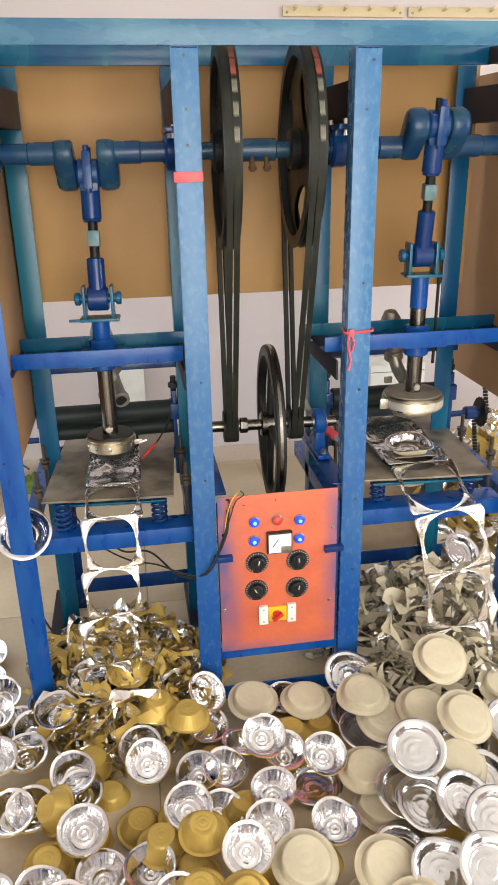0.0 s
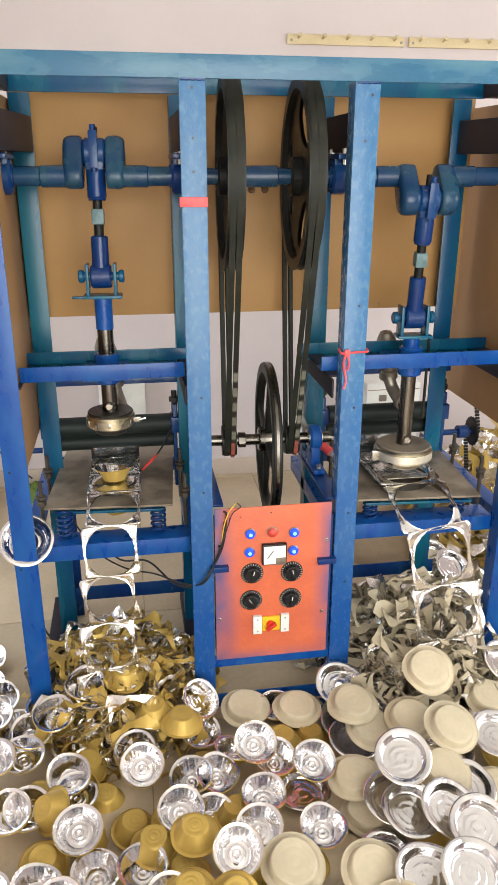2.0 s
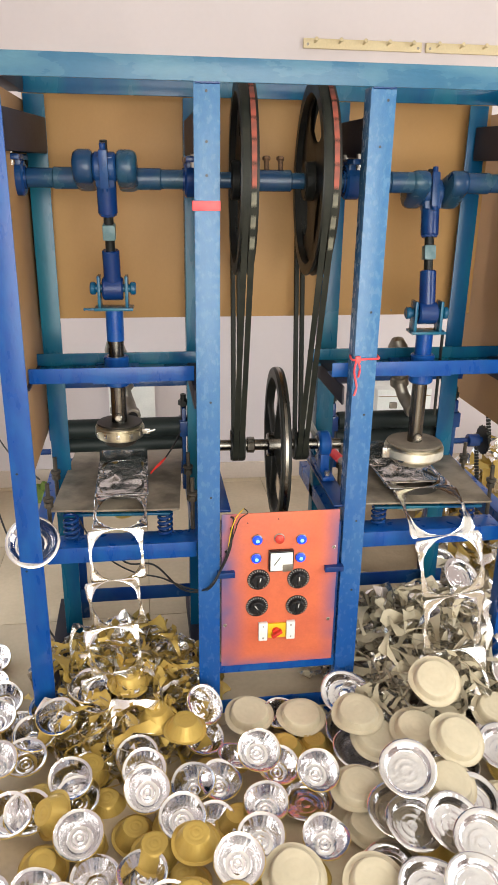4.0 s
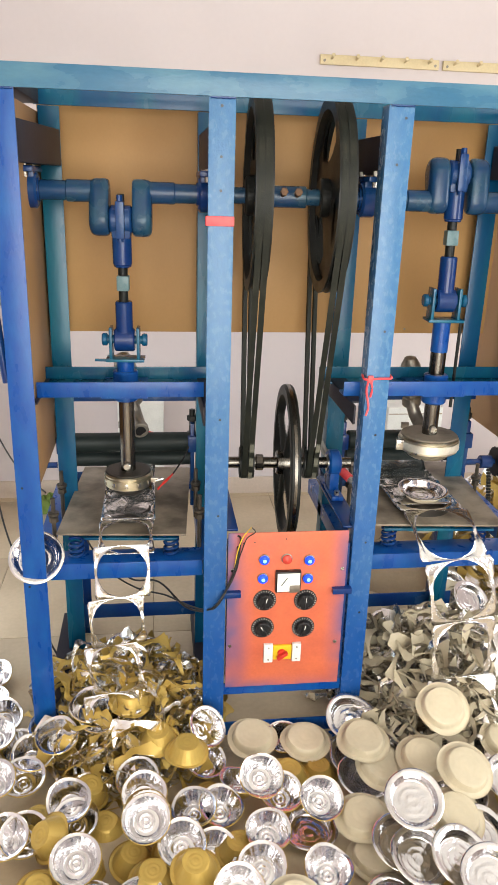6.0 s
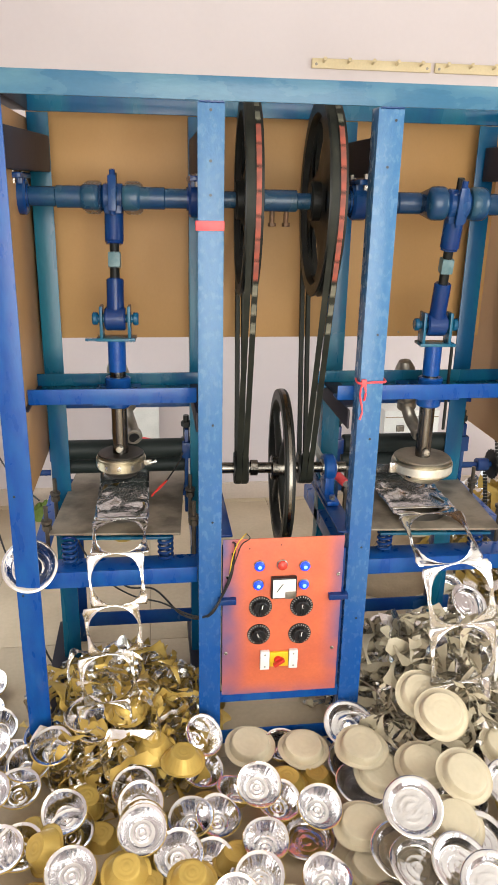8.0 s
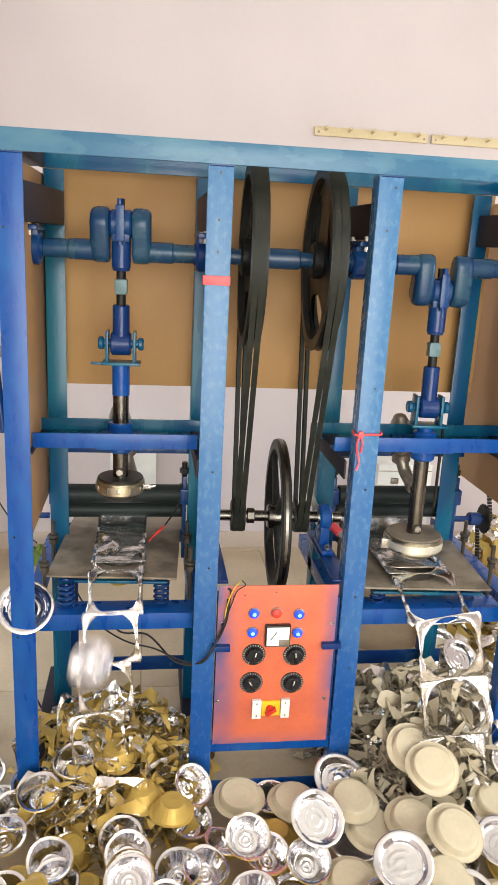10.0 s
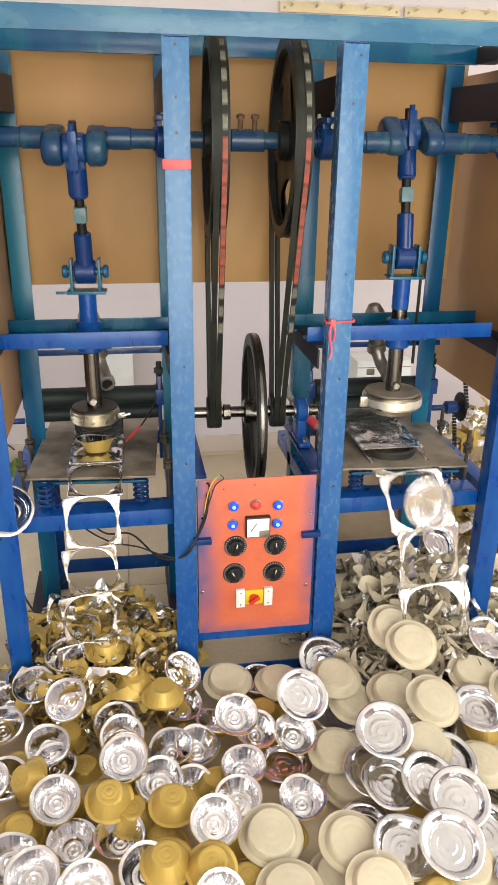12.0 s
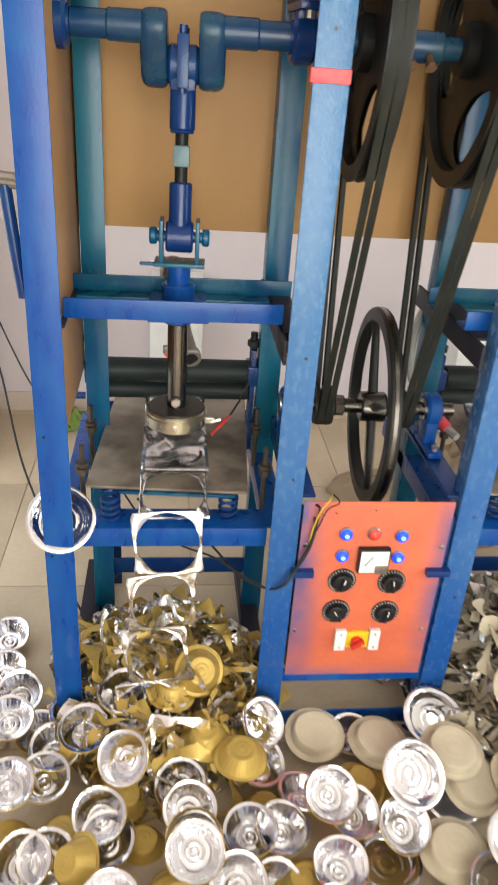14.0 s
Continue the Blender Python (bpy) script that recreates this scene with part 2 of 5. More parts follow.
def cyl(bm, p0, p1, r, seg=20, r2=None, bevel=0.0):
    p0, p1 = Vector(p0), Vector(p1)
    h = (p1 - p0).length
    m = Matrix.Translation(p0) @ (p1 - p0).to_track_quat("Z", "Y").to_matrix().to_4x4()
    r2 = r if r2 is None else r2
    c = min(bevel, h / 3)
    prof = [(r - c, 0), (r, c), (r2, h - c), (r2 - c, h)] if c else [(r, 0), (r2, h)]
    return lathe(bm, prof, m, seg, cap=True)


def sweep(bm, pts, r, seg=8):
    """A round tube along points."""
    pts = [Vector(p) for p in pts]
    rings = []
    for i, p in enumerate(pts):
        d = (pts[min(i + 1, len(pts) - 1)] - pts[max(i - 1, 0)]).normalized()
        q = d.to_track_quat("Z", "Y").to_matrix()
        rings.append([bm.verts.new(p + q @ Vector((r * math.cos(6.2832 * k / seg), r * math.sin(6.2832 * k / seg), 0))) for k in range(seg)])
    for a, b in zip(rings, rings[1:]):
        for i in range(seg):
            j = (i + 1) % seg
            bm.faces.new((a[i], a[j], b[j], b[i]))
    bm.faces.new(rings[0][::-1])
    bm.faces.new(rings[-1])
    return bm


def smooth_path(pts, n=6):
    """A rounded line through points."""
    pts = [Vector(p) for p in pts]
    out = []
    for i in range(len(pts) - 1):
        a, b, c, d = pts[max(i - 1, 0)], pts[i], pts[i + 1], pts[min(i + 2, len(pts) - 1)]
        for k in range(n):
            t = k / n
            out.append(0.5 * (2 * b + (c - a) * t + (2 * a - 5 * b + 4 * c - d) * t * t + (3 * b - a - 3 * c + d) * t ** 3))
    return out + [pts[-1]]


def mesh_of(name, bm, *mats, smooth=35):
    me = bpy.data.meshes.new(name)
    bmesh.ops.recalc_face_normals(bm, faces=bm.faces)
    bm.to_mesh(me)
    bm.free()
    for m in mats:
        me.materials.append(m)
    if smooth:
        me.shade_smooth()
        me.set_sharp_from_angle(angle=radians(smooth))
    return me


def part(name, bm, mat, parent, label="", smooth=35):
    ob = new(name, mesh_of(name, bm, mat, smooth=smooth))
    ob.parent = parent
    if label:
        tagged(ob, label)
    return ob


def thing(name, label, category, group="", kind="", m=None):
    ob = new(name)
    ob.empty_display_size = 0.05
    if m is not None:
        ob.matrix_world = m
    return tagged(ob, label, category, group, kind)


def solid(name, bm, mat, label, category="", group="", kind="", smooth=35):
    return tagged(new(name, mesh_of(name, bm, mat, smooth=smooth)), label, category, group, kind)


def B(*a, **k):
    return box(bmesh.new(), *a, **k)


def C(*a, **k):
    return cyl(bmesh.new(), *a, **k)


def angle_iron(x0, x1, y0, y1, z0, z1, t=0.006, side=-1):
    """An upright L section: its face to the front, its flange going back at one side."""
    bm = bmesh.new()
    box(bm, x0, x1, y0, y0 + t, z0, z1, 0.0015)
    if side < 0:
        box(bm, x0, x0 + t, y0 + t, y1, z0, z1, 0.0015)
    else:
        box(bm, x1 - t, x1, y0 + t, y1, z0, z1, 0.0015)
    return bm


# ---- room ----
X0, X1, Y0, Y1, H = -1.0, 3.0, -3.6, 1.8, 2.9


def room():
    st = dict(kind="structure")
    solid("wall_north", B(X0 - 0.15, X1 + 0.15, Y1, Y1 + 0.15, 0, H), WALL, "pale pinkish white painted back wall", "wall", **st)
    # the west doorway is assumed, cut so that the left fill gets in
    west = bmesh.new()
    for a in ((Y0, 0.0, 0, H), (1.3, Y1, 0, H), (0.0, 1.3, 2.2, H)):
        box(west, X0 - 0.15, X0, a[0], a[1], a[2], a[3])
    solid("wall_west", west, WALL, "pale pinkish side wall with an assumed open doorway", "wall", **st)
    # the east opening is invented, to let the right fill in
    east = bmesh.new()
    for a in ((Y0, -2.0, 0, H), (-0.4, Y1, 0, H), (-2.0, -0.4, 0, 1.1), (-2.0, -0.4, 2.3, H)):
        box(east, X1, X1 + 0.15, a[0], a[1], a[2], a[3])
    solid("wall_east", east, WALL, "pale pinkish wall with an opening added for fill light", "wall", **st)
    south = bmesh.new()
    for a in ((X0 - 0.15, -0.85, 0, H), (1.55, X1 + 0.15, 0, H), (-0.85, 1.55, 2.62, H)):
        box(south, a[0], a[1], Y0 - 0.15, Y0, a[2], a[3])
    solid("wall_south", south, WALL, "pale wall with a wide open doorway", "wall", **st)
    solid("ceiling", B(X0 - 0.15, X1 + 0.15, Y0 - 0.15, Y1 + 0.15, H, H + 0.12), CEIL, "plain white ceiling", "ceiling", **st)
    solid("ground", B(-30, 30, -40, Y0 - 0.15, -0.2, -0.03), GROUT, "dusty yard outside the doorway", "ground", **st)
    solid("pavement", B(-4.0, X0 - 0.15, -2.0, 3.0, -0.2, -0.03), GROUT, "dusty ground outside the assumed side doorway", "ground", **st)
    sk = bmesh.new()
    box(sk, X0, X1, Y1 - 0.012, Y1, 0, 0.09, 0.003)
    box(sk, X0, X0 + 0.012, Y0, -0.002, 0, 0.09, 0.003)
    solid("baseboard", sk, SKIRT, "low cream tiled skirting along the wall", "skirting", **st)
    solid("trim", B(X0, X0 + 0.06, 1.302, 1.45, 0, 2.4, 0.004), WALL, "pale door frame post on the side wall", "door frame", **st)


room()

# ---- the press ----
SHAFT_Y, SHAFT_Z, THROW, ROD_LEN = 0.2, 1.506, 0.068, 0.308
PERIOD, MID_UP = 2.78, 6.6
SKEW = 3.0
PRESS_L, PRESS_R = -0.233, 0.628
TABLE_Z = 0.645
TIE_Z = 0.936


def skewed(m):
    """The shafts lie a little askew in the frame."""
    return Matrix.Translation((0.2, SHAFT_Y, 0)) @ Matrix.Rotation(radians(-SKEW), 4, "Z") @ Matrix.Translation((-0.2, -SHAFT_Y, 0)) @ m


def shaft_y(x, y=None):
    return (SHAFT_Y if y is None else y) - (x - 0.2) * math.tan(radians(SKEW))


press = thing("twin_plate_press", "blue steel twin press, belt driven, standing among heaped foil dishes", "press machine")


def post(x0, y0, side, mat, label=""):
    w = 0.06 if y0 < 0.1 else 0.055
    return part("post", angle_iron(x0, x0 + w, y0, y0 + 0.055, 0.0, 1.712, side=side), mat, press, label)


def hole(x, z, p, y=-0.0008):
    return part("hole", C((x, y + 0.002, z), (x, y, z), 0.0032, 10), KNOB, p)


FRONT_X = (-0.502, -0.03, 0.375, 0.872)
REAR_X = (-0.45, -0.03, 0.38, 0.788)


def frame_work():
    posts = [post(x, 0.0, 1 if -0.1 < x < 0.1 else -1, BLUE_FRONT if -0.1 < x < 0.5 else BLUE, "mottled blue front post, sheen painted on the inner pair") for x in FRONT_X]
    for i, zs in ((1, (1.694, 1.59, 1.518, 0.975, 0.71)), (2, (1.685, 1.586, 1.2, 0.93, 0.62, 0.4)), (0, (1.55, 0.8, 0.52)), (3, (1.5, 0.6))):
        for z in zs:
            hole(FRONT_X[i] + (0.015 if i == 0 else 0.029 if z > 1.3 else 0.036) + (0.012 if z == 1.685 and i == 2 else 0), z, posts[i])
    part("tape", B(-0.035, 0.031, -0.0035, 0.012, 1.441, 1.463, 0.002), REDTAPE, posts[1], "strip of red adhesive tape")
    knot = bmesh.new()
    sweep(knot, smooth_path([(0.372, 0.03, 1.083), (0.37, -0.006, 1.08), (0.405, -0.007, 1.082), (0.438, -0.006, 1.083), (0.439, 0.03, 1.086)]), 0.003, 6)
    sweep(knot, smooth_path([(0.38, -0.006, 1.08), (0.374, -0.011, 1.05), (0.383, -0.009, 1.01), (0.378, -0.008, 0.985)]), 0.0028, 6)
    sweep(knot, smooth_path([(0.382, -0.006, 1.081), (0.388, -0.012, 1.06), (0.386, -0.009, 1.035)]), 0.0028, 6)
    box(knot, 0.376, 0.39, -0.012, -0.003, 1.072, 1.09, 0.003)
    part("cloth_tie", knot, REDTAPE, posts[2], "knotted strip of red cloth")
    for x, p in zip(FRONT_X, posts):
        w = bmesh.new()
        sweep(w, [(x + 0.004 + 0.0045 * i, -0.001 - 0.0005 * (i % 2), 1.7108 + 0.0006 * ((i * 7) % 3 - 1)) for i in range(13)], 0.003, 7)
        part("weld_seam", w, NAVY, p, "lumpy dark blue weld seam")
    for x in REAR_X:
        part("rear_post", angle_iron(x, x + 0.055, 0.4, 0.455, 0.0, 1.712, side=-1 if x < 0.5 else 1), TEAL, press, "teal painted rear post")
    top = bmesh.new()
    box(top, -0.51, 0.94, -0.004, 0.003, 1.712, 1.761, 0.002)
    box(top, -0.51, 0.94, 0.003, 0.055, 1.755, 1.761, 0.002)
    part("top_rail", top, TOPBLUE, press, "pale blue worn top rail")
    part("top_rail", B(-0.46, 0.88, 0.4, 0.408, 1.714, 1.764, 0.002), TEAL, press)
    for x in (-0.5, 0.872):
        part("top_side_rail", B(x, x + 0.055, 0.058, 0.398, 1.715, 1.758, 0.002), DARK, press)
    for x0, x1 in ((-0.452, -0.028), (0.345, 0.873)):
        for y, z, mat in ((0.1, 1.026, BLUE), (0.3, 1.018, TEAL)):
            b = bmesh.new()
            a, c = (x0, x1) if y < 0.2 else (x0 - 0.012, x1 + 0.045)
            box(b, a, c, y, y + 0.006, z - 0.02, z + 0.02, 0.002)
            box(b, a, c, y + 0.006 if y < 0.2 else y - 0.044, y + 0.05 if y < 0.2 else y, z - 0.02, z - 0.014, 0.002)
            part("guide_rail", b, mat, press, "blue angle rail that carries the ram guide")
    for x in (-0.495, -0.035, 0.352, 0.88):
        b = bmesh.new()
        box(b, x, x + 0.006, 0.012, 0.44, 0.955, 1.005, 0.002)
        box(b, x, x + 0.05, 0.06, 0.39, 0.999, 1.005, 0.002)
        part("side_rail", b, DARK, press, "dark side rail under the guide rails")
    # beams over the bearings
    for x, turn in ((-0.443, -7), (-0.028, 0), (0.393, 0), (0.872, 9.5)):
        s = 1 if x < 0.5 else -1
        b = B(min(-s * 0.045, 0), max(-s * 0.045, 0), 0.012, 0.398, 1.565, 1.655, 0.004) if turn else B(0, 0.05, 0.056, 0.398, 1.565, 1.655, 0.004)
        part("bearing_beam", b, DARK, press, "dark brown channel beam").matrix_world = Matrix.Translation((x, 0, 0)) @ Matrix.Rotation(radians(turn), 4, "Z")
    # lower frame
    for x0, x1 in ((-0.44, -0.03), (0.435, 0.872)):
        b = bmesh.new()
        box(b, x0, x1, 0.05, 0.056, 0.508, 0.555, 0.002)
        box(b, x0, x1, 0.056, 0.13, 0.549, 0.555, 0.002)
        part("lower_rail", b, BLUE, press)
        b = bmesh.new()
        box(b, x0, x1, 0.42, 0.426, 0.15, 0.2, 0.002)
        box(b, x0, x1, 0.426, 0.46, 0.15, 0.156, 0.002)
        part("rear_lower_rail", b, NAVY, press)
        part("rear_middle_rail", B(x0, x1, 0.56, 0.566, 0.55, 0.6, 0.002), BLUE, press)
        part("rear_tie_rod", B(x0, x1, 0.43, 0.436, TIE_Z - 0.036, TIE_Z - 0.019, 0.001), NAVY, press)
    for x in (-0.49, -0.035, 0.38, 0.9):
        b = bmesh.new()
        box(b, x, x + 0.05, 0.06, 0.62, 0.549, 0.555, 0.002)
        box(b, x, x + 0.006, 0.06, 0.62, 0.505, 0.549, 0.002)
        part("lower_side_rail", b, BLUE, press)
        part("foot_rail", B(x, x + 0.05, 0.055, 0.62, 0.002, 0.05, 0.002), DARK, press, "dark foot rail on the floor")
    for x in (-0.44, 0.86):
        part("rear_leg", angle_iron(x, x + 0.055, 0.56, 0.615, 0.0, 0.62), NAVY, press)
    part("base_rail", B(0.03, 0.375, 0.0, 0.006, 0.0, 0.045, 0.002), BLUE, press)
    part("base_rail", B(0.03, 0.375, 0.012, 0.018, 0.135, 0.172, 0.002), BLUE, press)
    # boards that close the upper part
    b = part("back_board", B(-0.46, 0.88, 0.458, 0.47, 1.108, 1.765, 0.002), BOARD, press, "tan hardboard back panel")
    for x in (0.62,):
        part("nail", C((x, 0.458, 1.122), (x, 0.455, 1.122), 0.0032, 8), CAST, b)
    part("side_board", B(-0.464, -0.456, 0.058, 0.45, 0.77, 1.7, 0.002), BOARD_SIDE, press, "brown hardboard side panel")
    part("side_board", B(0.922, 0.931, 0.058, 0.64, 0.8, 1.7, 0.002), BOARD_SIDE, press, "brown hardboard side panel")


frame_work()


def crank_angle(t):
    """Degrees past bottom dead centre of the crank on the small bowl side."""
    return 90 + (t - MID_UP) * 360 / PERIOD


def crank_web(cx, side, s):
    """One cheek of the crank: a thick arm with round ends and heavily rounded edges, from shaft to pin."""
    bm = bmesh.new()
    n, r0, r1, z1 = 14, 0.0315, 0.041, THROW
    outline = [(r0 * math.cos(a), r0 * math.sin(a)) for a in [math.pi * i / n for i in range(n + 1)]] + [(r1 * math.cos(a), -z1 + r1 * math.sin(a)) for a in [math.pi + math.pi * i / n for i in range(n + 1)]]
    rings = []
    for x, k in ((0.0285, 0.76), (0.03, 0.89), (0.034, 0.97), (0.039, 1.0), (0.06, 1.0), (0.068, 0.95), (0.074, 0.84), (0.077, 0.66)):
        ring = []
        for y, z in outline:
            mid = 0.0 if z > 0 else -z1 if z < -z1 else z
            ring.append(bm.verts.new((cx + side * x, y * k, s * (mid + (z - mid) * k))))
        rings.append(ring)
    m = len(outline)
    for a, b in zip(rings, rings[1:]):
        for i in range(m):
            j = (i + 1) % m
            bm.faces.new((a[i], a[j], b[j], b[i]))
    bm.faces.new(rings[0][::-1])
    bm.faces.new(rings[-1])
    return bm


crank = thing("crankshaft", "", "")
crank.parent = press


def big_pulley(x, w=0.021, r=0.238):
    """A grooved pulley with four long oval windows in its web and a hub."""
    m = Matrix.Translation((x, 0, 0)) @ Matrix.Rotation(radians(90), 4, "Y")
    rim = bmesh.new()
    lathe(rim, [(r - 0.03, -w), (r, -w), (r, -w * 0.75), (r - 0.01, -w * 0.5), (r - 0.01, -w * 0.3), (r, -w * 0.1), (r, w * 0.1), (r - 0.01, w * 0.3), (r - 0.01, w * 0.5), (r, w * 0.75), (r, w), (r - 0.03, w), (r - 0.035, 0.006), (r - 0.035, -0.006), (r - 0.03, -w)], m, 64)
    p = part("pulley", rim, BLACK, crank, "large black cast iron belt pulley")
    web = bmesh.new()
    n, r0, r1 = 96, 0.045, r - 0.033
    for z in (-0.005, 0.005):
        rows = []
        for i in range(n + 1):
            a = 2 * math.pi * i / n
            f = (a * 3 / (2 * math.pi)) % 1.0
            h = max(0.0, 1 - ((f - 0.5) / 0.29) ** 2) ** 0.5
            mid, half = 0.62 * r, 0.056 * h
            rows.append([Vector((math.cos(a) * k, math.sin(a) * k, z)) for k in (r0, mid - half, mid + half, r1)] + [h])
        for a, b in zip(rows, rows[1:]):
            open_here = a[4] > 0.01 or b[4] > 0.01
            quads = [(0, 1), (2, 3)] if open_here else [(0, 1), (1, 2), (2, 3)]
            for u, v in quads:
                if (a[u] - a[v]).length < 1e-6 and (b[u] - b[v]).length < 1e-6:
                    continue
                web.faces.new([web.verts.new(m @ q) for q in (a[u], b[u], b[v], a[v])])
    bmesh.ops.remove_doubles(web, verts=web.verts, dist=0.0004)
    part("web", web, BLACK, p)
    part("hub", C((x - 0.03, 0, 0), (x + 0.03, 0, 0), 0.048, 28, bevel=0.004), BLACK, p)
    return p


def build_crank():
    for a, b in ((-0.47, PRESS_L - 0.05), (PRESS_L + 0.05, PRESS_R - 0.05), (PRESS_R + 0.05, 0.9)):
        part("shaft", C((a, 0, 0), (b, 0, 0), 0.0205, 24), CRANK, crank, "blue grey painted shaft")
    for cx, s in ((PRESS_L, 1), (PRESS_R, -1)):
        for side in (-1, 1):
            part("crank_web", crank_web(cx, side, s), CRANK, crank, "blue grey rounded crank arm")
            part("collar", C((cx + side * 0.06, 0, 0), (cx + side * 0.135, 0, 0), 0.027, 24, bevel=0.003), CRANK, crank)
            part("collar", C((cx + side * 0.13, 0, 0), (cx + side * 0.2, 0, 0), 0.024, 24, bevel=0.003), CRANK, crank)
        part("crank_pin", C((cx - 0.045, 0, -s * THROW), (cx + 0.045, 0, -s * THROW), 0.019, 20), NAVY, crank)
    sl = part("coupling_sleeve", C((0.148, 0, 0), (0.235, 0, 0), 0.027, 28, bevel=0.003), CRANK, crank, "sleeve coupling with two clamp bolts")
    for x in (0.172, 0.208):
        b = bmesh.new()
        cyl(b, (x, -0.02, 0), (x, -0.06, 0), 0.0065, 10)
        cyl(b, (x, -0.054, 0), (x, -0.063, 0), 0.0105, 6, bevel=0.001)
        part("clamp_bolt", b, RUST, sl, "rusty clamp bolt")
    big_pulley(0.108)
    big_pulley(0.297)


build_crank()


def bearing(x, parent, y=SHAFT_Y, z=SHAFT_Z, r=0.045, w=0.042, up=0.055, mat=NAVY):
    bm = bmesh.new()
    cyl(bm, (x - w / 2, y, z), (x + w / 2, y, z), r, 28, bevel=0.006)
    s = 1 if up > 0 else -1
    zs = sorted((z + s * r * 0.6, z + up))
    box(bm, x - w / 2 + 0.004, x + w / 2 - 0.004, y - r * 0.8, y + r * 0.8, zs[0], zs[1], 0.004)
    zb = sorted((z + up, z + up - s * 0.014))
    box(bm, x - w / 2, x + w / 2, y - 0.085, y + 0.085, zb[0], zb[1], 0.004)
    p = part("bearing_block", bm, mat, parent, "blue bearing block")
    for dy in (-0.066, 0.066):
        part("bolt", C((x, y + dy, min(zb) - 0.012), (x, y + dy, max(zb) + 0.012), 0.008, 8), STEEL, p)
    part("ring", C((x - w / 2 - 0.004, y, z), (x + w / 2 + 0.004, y, z), r * 0.62, 24), STEEL if mat is BLUE else mat, p)
    return p


for bx in (-0.457, -0.02, 0.392, 0.885):
    bearing(bx, press, shaft_y(bx))

# rods and rams
rods, rams, tables = [], [], []


def table_sink(t, small):
    """How far the sprung table is pressed down by its die."""
    a = radians(crank_angle(t) + (0 if small else 180))
    return max(0.0, 0.026 - THROW * (1 - math.cos(a)))


def build_press(cx, small):
    rod = thing("connecting_rod", "", "")
    rod.parent = press
    length = ROD_LEN if small else ROD_LEN + 0.013
    big = bmesh.new()
    cyl(big, (-0.028, 0, 0), (0.028, 0, 0), 0.036, 28, bevel=0.005)
    box(big, -0.024, 0.024, -0.026, 0.026, -0.045, 0.03, 0.008)
    e = part("big_end", big, NAVY, rod, "blue big end bearing cap")
    cap = bmesh.new()
    box(cap, -0.011, 0.011, -0.046, -0.03, -0.042, 0.048, 0.004)
    cyl(cap, (0, -0.034, -0.05), (0, -0.034, 0.062), 0.0075, 10)
    part("clamp_bolt", cap, NAVY, e)
    part("grease_nut", C((0, 0, 0.03), (0, 0, 0.062), 0.009, 8), BLACK, e)
    sock = bmesh.new()
    cyl(sock, (0, 0, -0.03), (0, 0, -0.112), 0.0245, 24, bevel=0.003)
    cyl(sock, (0, 0, -0.098), (0, 0, -0.117), 0.0225, 8, bevel=0.002)
    part("socket", sock, NAVY, rod)
    part("threaded_rod", C((0, 0, -0.11), (0, 0, -0.225), 0.0125, 16), BLACK, rod, "dark oily threaded rod")
    part("square_nut", B(-0.016, 0.016, -0.016, 0.016, -0.177, -0.138, 0.004), TEALGREY, rod)
    low = bmesh.new()
    cyl(low, (0, 0, -0.205), (0, 0, 0.013 - length), 0.0225, 24, bevel=0.003)
    cyl(low, (-0.027, 0, -length), (0.027, 0, -length), 0.031, 24, bevel=0.004)
    part("small_end", low, NAVY, rod)
    rods.append((rod, 1 if small else -1, cx, length))
    # ram: origin at the wrist pin
    ram = thing("ram", "", "")
    ram.parent = press
    cl = bmesh.new()
    for s in (-1, 1):
        box(cl, s * 0.036 - 0.004, s * 0.036 + 0.004, -0.024, 0.024, -0.05, 0.034, 0.002)
    box(cl, -0.05 if small else -0.046, 0.052, -0.03, 0.03, -0.056, -0.048, 0.002)
    if small:
        box(cl, -0.078, -0.045, -0.026, -0.016, -0.055, -0.049, 0.001)
    fork = part("clevis", cl, TEAL, ram, "blue welded clevis")
    pin = bmesh.new()
    cyl(pin, (-0.058, 0, 0), (0.058, 0, 0), 0.011, 16, bevel=0.002)
    for s in (-1, 1):
        cyl(pin, (s * 0.045, 0, 0), (s * 0.06, 0, 0), 0.017, 16, bevel=0.003)
    part("wrist_pin", pin, TEAL, fork)
    part("ram_sleeve", C((0, 0, -0.056), (0, 0, -0.14), 0.0235, 24), BLUE, ram)
    top = -0.31 if small else -0.35
    part("ram_rod", C((0, 0, -0.13), (0, 0, top - 0.08), 0.0215, 24), ROD, ram, "oily polished steel ram")
    if not small:
        part("ejector_rod", C((0.052, 0.0, -0.05), (0.052, 0, -0.3), 0.0045, 10), BLACK, ram)
    zd = -0.383 if small else -0.39
    r = 0.066 if small else 0.084
    d = bmesh.new()
    h = 0.03 if small else 0.032
    lathe(d, [(0.02, zd + 0.008), (r - 0.004, zd + 0.006), (r, zd + 0.002), (r, zd - h), (r - 0.006, zd - h - 0.004), (r * 0.82, zd - h - 0.004)], None, 48)
    die = part("die", d, DIE, ram, "round steel die with a heater band")
    part("die_top", lathe(bmesh.new(), [(0.001, zd + 0.012), (r * 0.93, zd + 0.011), (r * 0.97, zd + 0.0075)], None, 40), DIETOP if small else PLATE, die, "dark oily top of the die")
    dp = 0.024
    pr = [(r * 0.82, zd - h - 0.002), (r * 0.8, zd - h - dp * 0.4), (r * 0.66, zd - h - dp * 0.9), (r * 0.62, zd - h - dp), (0.001, zd - h - dp)]
    part("punch", lathe(bmesh.new(), pr, None, 40), DIETOP if small else DIE, die)
